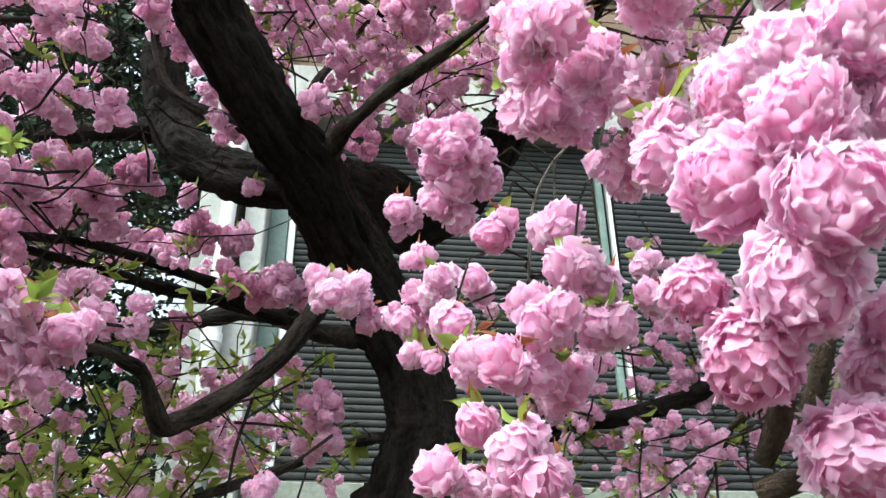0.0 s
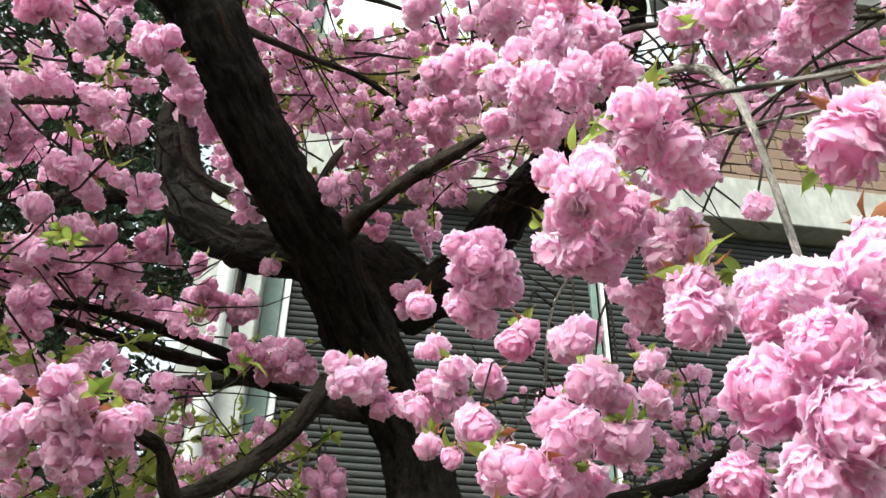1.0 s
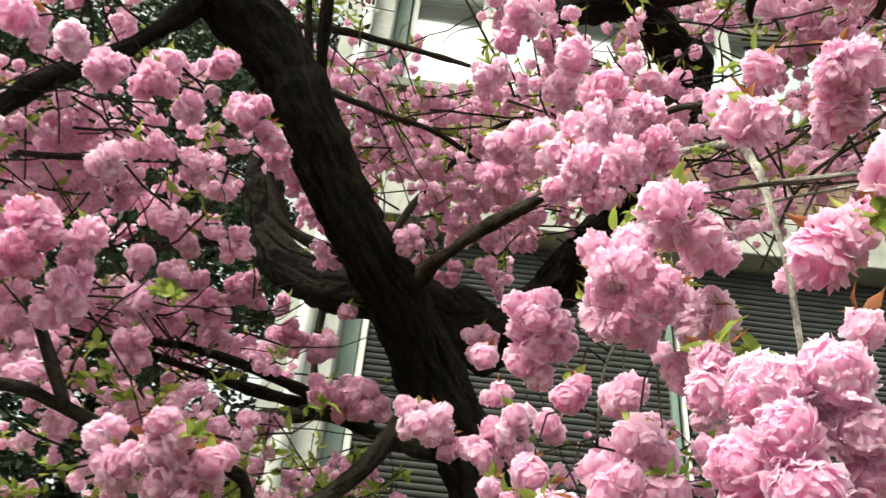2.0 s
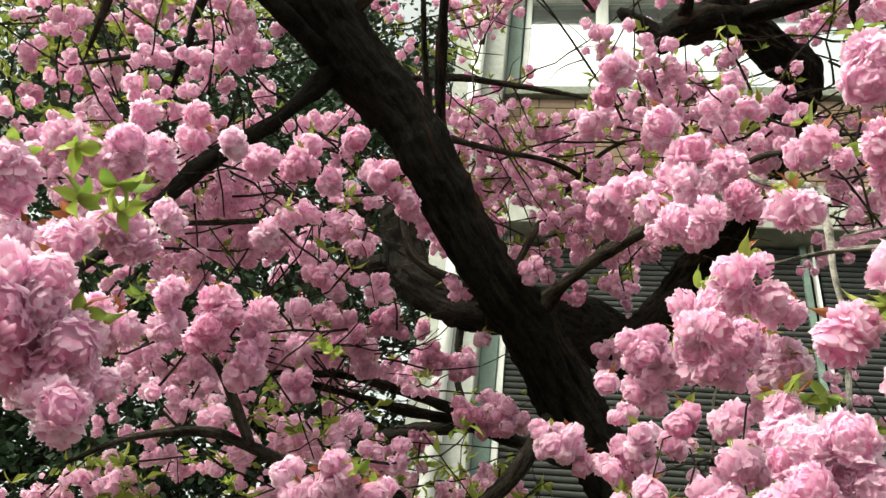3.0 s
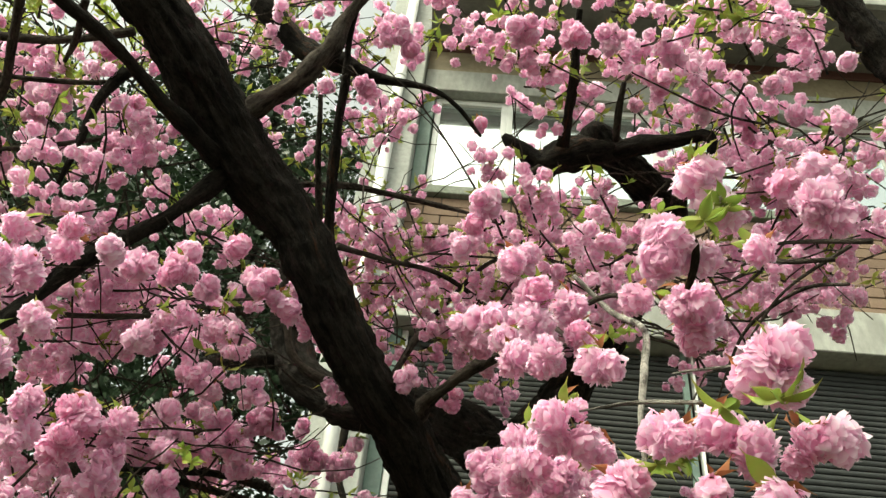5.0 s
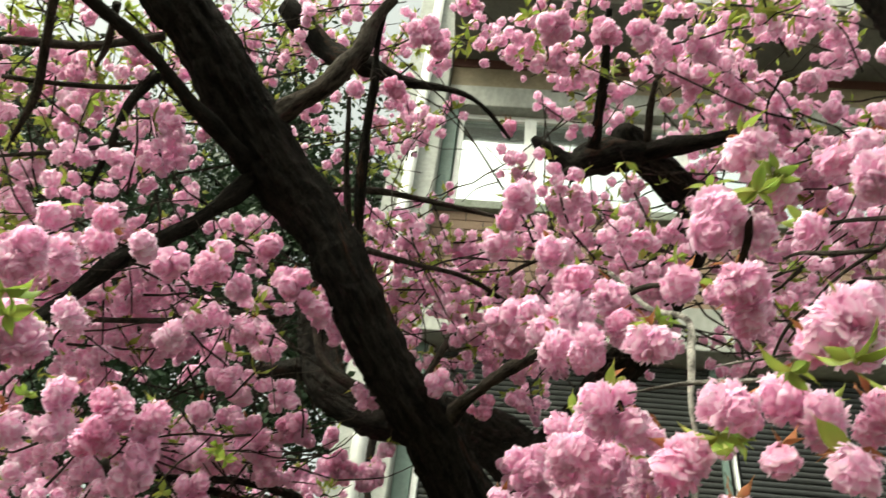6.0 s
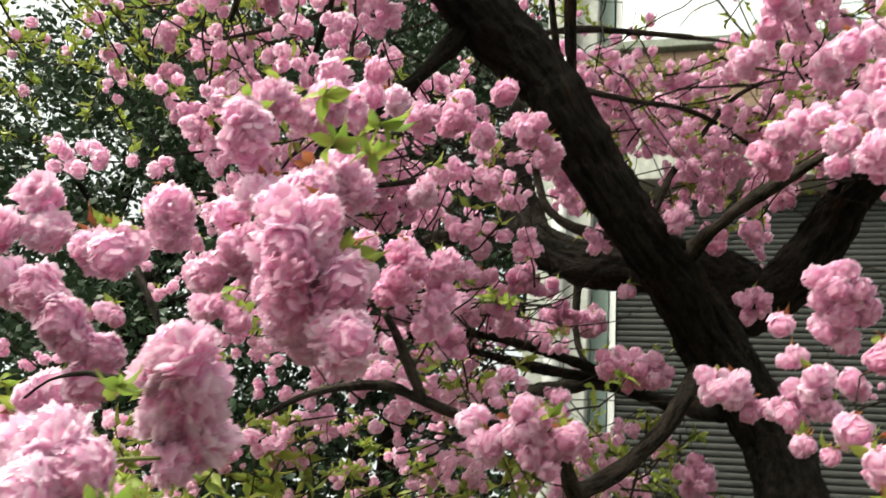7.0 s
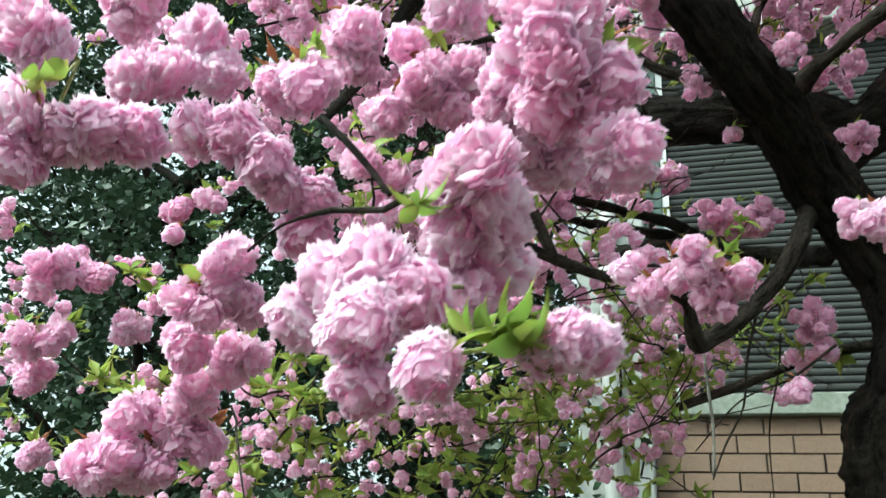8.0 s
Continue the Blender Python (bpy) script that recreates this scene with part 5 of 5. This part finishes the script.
def fan(centre, reach, twigs, seed):
    """Bare dark twigs that fork through the crown."""
    rng = random.Random(seed)
    for i in range(twigs):
        a = np.array(centre) + np.array([rng.uniform(-1, 1) for _ in range(3)]) * np.array(reach)
        d = np.array((rng.gauss(0.3, 0.6), rng.gauss(0, 0.45), rng.gauss(0.15, 0.5)))
        b = a + d / np.linalg.norm(d) * rng.uniform(0.3, 0.7)
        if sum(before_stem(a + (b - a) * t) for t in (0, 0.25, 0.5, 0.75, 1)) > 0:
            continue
        r = rng.uniform(0.0018, 0.0036)
        line = twig(a, b, r, 0.0015, rng.uniform(-0.05, 0.05), rng)
        for j in range(rng.randint(2, 4)):
            p = line[rng.randrange(1, len(line) - 1)]
            e = d / np.linalg.norm(d) + np.array([rng.gauss(0, 0.7) for _ in range(3)])
            twig(p, p + e / np.linalg.norm(e) * rng.uniform(0.10, 0.28), r * 0.55, 0.001, 0.01, rng)


bough((-0.16, 1.57, 3.07), (0.45, 0.35, 0.18), 32, 1, 1, 0.6)
bough((0.16, 1.59, 2.99), (0.45, 0.35, 0.18), 30, 2, 1, 0.5)
bough((-0.42, 1.53, 3.11), (0.33, 0.3, 0.22), 17, 3, 1, 0.5)
bough((0.57, 1.32, 2.95), (0.4, 0.3, 0.25), 30, 4, 1, 0.25)
bough((-0.76, 0.94, 2.69), (0.34, 0.25, 0.12), 46, 5, 1, 0.25)
bough((-0.86, 0.76, 2.54), (0.3, 0.25, 0.15), 26, 6, 1, 0.25)
bough((-1, 1.31, 2.65), (0.38, 0.3, 0.18), 20, 7, 1, 0.25)
bough((-1.03, 1.16, 2.42), (0.35, 0.3, 0.2), 20, 8, 1, 0.25)
bough((-0.68, 1.49, 2.45), (0.45, 0.3, 0.14), 18, 9, 1, 0.25)
bough((0.26, 1.12, 3.59), (0.5, 0.25, 0.14), 26, 10, 0.9, 0.5)
bough((0.53, 1.07, 3.34), (0.35, 0.25, 0.2), 14, 11, 0.7, 0.5)
bough((-1.33, 1.05, 3.47), (0.55, 0.3, 0.4), 40, 12, 0.5, 1)
bough((-0.83, 1.24, 3.78), (0.4, 0.3, 0.3), 26, 13, 0.5, 0.8)
bough((0.73, 1.15, 3.08), (0.25, 0.25, 0.3), 14, 14, 1, 0.25)
bough((-0.85, 1.79, 2.58), (0.4, 0.3, 0.25), 8, 15, 0.8, 0.4)
bough((-0.84, 1.95, 2.26), (0.45, 0.3, 0.25), 26, 16, 0.7, 0.9, leaf_size=0.8)
bough((-0.48, 2.28, 2.33), (0.35, 0.3, 0.22), 14, 17, 0.6, 1, leaf_size=0.7)
bough((0.45, 1.79, 2.17), (0.36, 0.15, 0.2), 34, 18, 0.9, 0.5)
bough((-0.88, 1.49, 2.97), (0.38, 0.3, 0.16), 26, 19, 0.9, 0.3)
bough((-0.1, 1.76, 3.13), (0.45, 0.3, 0.2), 9, 20, 1, 0.5)
bough((-0.98, 1.87, 1.92), (0.4, 0.3, 0.22), 34, 21, 0.6, 0.9, leaf_size=0.95)
bough((-1.23, 1.3, 1.85), (0.35, 0.3, 0.2), 34, 22, 0.7, 0.8, leaf_size=0.9)
bough((-0.61, 1.86, 1.98), (0.25, 0.3, 0.25), 10, 23, 0.7, 1, leaf_size=0.95)
bough((-1.82, 1.13, 2.01), (0.4, 0.3, 0.35), 18, 24, 0.6, 0.5)
bough((-0.77, 1.8, 2.61), (0.3, 0.3, 0.2), 3, 25, 0.7, 0.4)
bough((0.31, 1.09, 2.74), (0.25, 0.12, 0.16), 30, 26, 1, 0.4)
bough((0.62, 1.13, 3), (0.3, 0.2, 0.16), 22, 27, 0.9, 0.5)
bough((-1.6, 0.8, 2.95), (0.5, 0.3, 0.25), 30, 28, 0.3, 1.2)
bough((-0.82, 1.27, 2.56), (0.4, 0.2, 0.2), 26, 31, 1, 0.4)
bough((-0.92, 1.54, 2.45), (0.35, 0.2, 0.15), 14, 32, 1, 0.4)
bough((-0.32, 1.59, 2.14), (0.16, 0.08, 0.14), 8, 29, 0.5, 1.2, leaf_size=0.8)
bough((-0.76, 1.03, 2.14), (0.4, 0.2, 0.18), 24, 30, 0.9, 0.4)
bough((-0.49, 0.89, 2.47), (0.14, 0.12, 0.1), 5, 41, 0.9, 0.5, kinds=NEARER)
bough((-0.36, 1.41, 3.08), (0.2, 0.15, 0.16), 5, 50, 1, 0.6)
bough((-0.18, 1.36, 3.11), (0.2, 0.15, 0.14), 5, 51, 1, 0.6)
bough((-0.40, 1.30, 3.26), (0.15, 0.15, 0.12), 7, 52, 1, 0.5)
bough((0.02, 0.81, 3.21), (0.16, 0.12, 0.09), 4, 53, 0.9, 0.9)
bough((0.21, 0.82, 3.21), (0.16, 0.12, 0.09), 5, 54, 0.9, 0.9)
bough((0.40, 0.84, 3.18), (0.16, 0.12, 0.09), 5, 55, 0.9, 0.9)
bough((0.54, 0.87, 3.01), (0.14, 0.12, 0.12), 9, 57, 1, 0.5)
bough((0.08, 1.24, 2.98), (0.2, 0.12, 0.1), 10, 59, 1, 0.4)
bough((-0.62, 0.94, 3.43), (0.2, 0.15, 0.14), 9, 71, 0.8, 0.8)
bough((-0.43, 1.10, 3.64), (0.2, 0.15, 0.14), 8, 72, 0.8, 0.8)
bough((-0.87, 0.58, 2.99), (0.2, 0.15, 0.12), 8, 73, 0.5, 1)
bough((-0.63, 1.35, 3.50), (0.14, 0.12, 0.12), 5, 74, 0.8, 0.8)
bough((-1.29, 0.76, 2.87), (0.25, 0.15, 0.15), 8, 75, 0.4, 1.2)
bough((-1.00, 0.76, 2.98), (0.2, 0.15, 0.12), 6, 76, 0.7, 0.9)
fan((-0.27, 1.17, 3.03), (0.22, 0.15, 0.25), 5, 1)
fan((0.1, 1.25, 3.09), (0.3, 0.15, 0.2), 4, 2)
fan((0.02, 1.34, 2.81), (0.35, 0.15, 0.2), 10, 3)
fan((-0.95, 0.76, 3.1), (0.35, 0.2, 0.25), 20, 4)
fan((0.52, 1, 2.87), (0.3, 0.15, 0.25), 4, 5)
fan((-0.78, 1.12, 2.54), (0.3, 0.2, 0.2), 7, 6)
fan((-0.71, 1.77, 2.28), (0.3, 0.2, 0.2), 5, 7)
fan((-0.88, 1.59, 1.89), (0.4, 0.2, 0.2), 5, 8)
fan((0.49, 1.84, 2.14), (0.3, 0.12, 0.15), 12, 9)

me = crown.mesh("crown", [petal, young_leaf])
me.polygons.foreach_set("use_smooth", [True] * len(me.polygons))
tagged(link_mesh("crown", me, None, tree, "dense pink blossoms and small leaves of the crown"), kind="stuff")
me = bpy.data.meshes.new("twig_mass")
me.from_pydata(TWIG_V, [], TWIG_F)
me.attributes.new("wood", "FLOAT_VECTOR", "POINT").data.foreach_set("vector", np.array(TWIG_V, dtype=np.float32).ravel())
tagged(link_mesh("twig_mass", me, twig_bark, tree, "thin dark flowering twigs"), kind="stuff")


# ---------------------------------------------------------------- evergreens beside the building
GLOSS = [(v * np.array((1.0, 1.35, 1.0)), f, u) for v, f, u in (leaf(2, 1, 600 + k, 0.08) for k in range(4))]


def evergreen(place, height, spreadx, spready, leaves, seed, base):
    rng = random.Random(seed)
    t = thing("evergreen_tree", place, "dark glossy evergreen tree behind the cherry", "tree", group="evergreens by the building")
    x0, y0, _ = place
    me = wood_mesh("trunk", smooth_path([(0, 0, 0, 0.13), (0.05, 0.03, height * 0.3, 0.10), (-0.04, 0.08, height * 0.65, 0.06), (0.02, 0, height * 0.95, 0.015)], 0.1), 12, 0.15, seed)
    link_mesh("trunk", me, bark, t, smooth=True)
    h = Heap()
    for i in range(26):
        z = base + (height - base) * (i + 0.5) / 26
        a = i * 2.4
        k = math.sqrt(max(0.05, 1 - ((z - base) / (height - base) * 1.6 - 0.7) ** 2))
        tip = np.array((math.cos(a) * spreadx * k, math.sin(a) * spready * k, z + rng.uniform(0.1, 0.5)))
        v, f = tube_arrays(smooth_path([(0, 0, z - 0.35, 0.035), (*(tip * (0.5, 0.5, 1) - (0, 0, 0.12)), 0.022), (*tip, 0.006)], 0.12), 6)
        me = bpy.data.meshes.new("limb")
        me.from_pydata([tuple(q) for q in v], [], f)
        link_mesh("limb", me, bark, t, smooth=True)
        for c in range(leaves // 26 // 14):
            u = rng.random() ** 0.5
            p = np.array((0, 0, z - 0.35)) * (1 - u) + tip * u + np.array([rng.gauss(0, 0.24) for _ in range(3)])
            for s in range(14):
                rot = turn_to((rng.gauss(0, 1), rng.gauss(0, 1), rng.gauss(0.0, 0.6)), rng.uniform(0, 6.28))
                rot = np.stack([rot[:, 2], rot[:, 0], rot[:, 1]], 1)
                h.add(GLOSS[rng.randrange(4)], p + np.array([rng.gauss(0, 0.055) for _ in range(3)]), rot, rng.uniform(0.6, 1.05))
    me = h.mesh("crown", [evergreen_leaf])
    link_mesh("crown", me, None, t, "dense dark green glossy leaves")
    return t


evergreen((-2.35, 4.3, 0), 7.5, 1.15, 1.3, 46000, 11, 0.6)
evergreen((-3.7, 3.3, 0), 6.1, 1.4, 1.2, 38000, 12, 0.5)
evergreen((-3.2, 5.4, 0), 8.3, 1.6, 1.3, 28000, 13, 1.0)
evergreen((-5.2, 4.1, 0), 7.9, 1.9, 1.4, 46000, 14, 0.6)
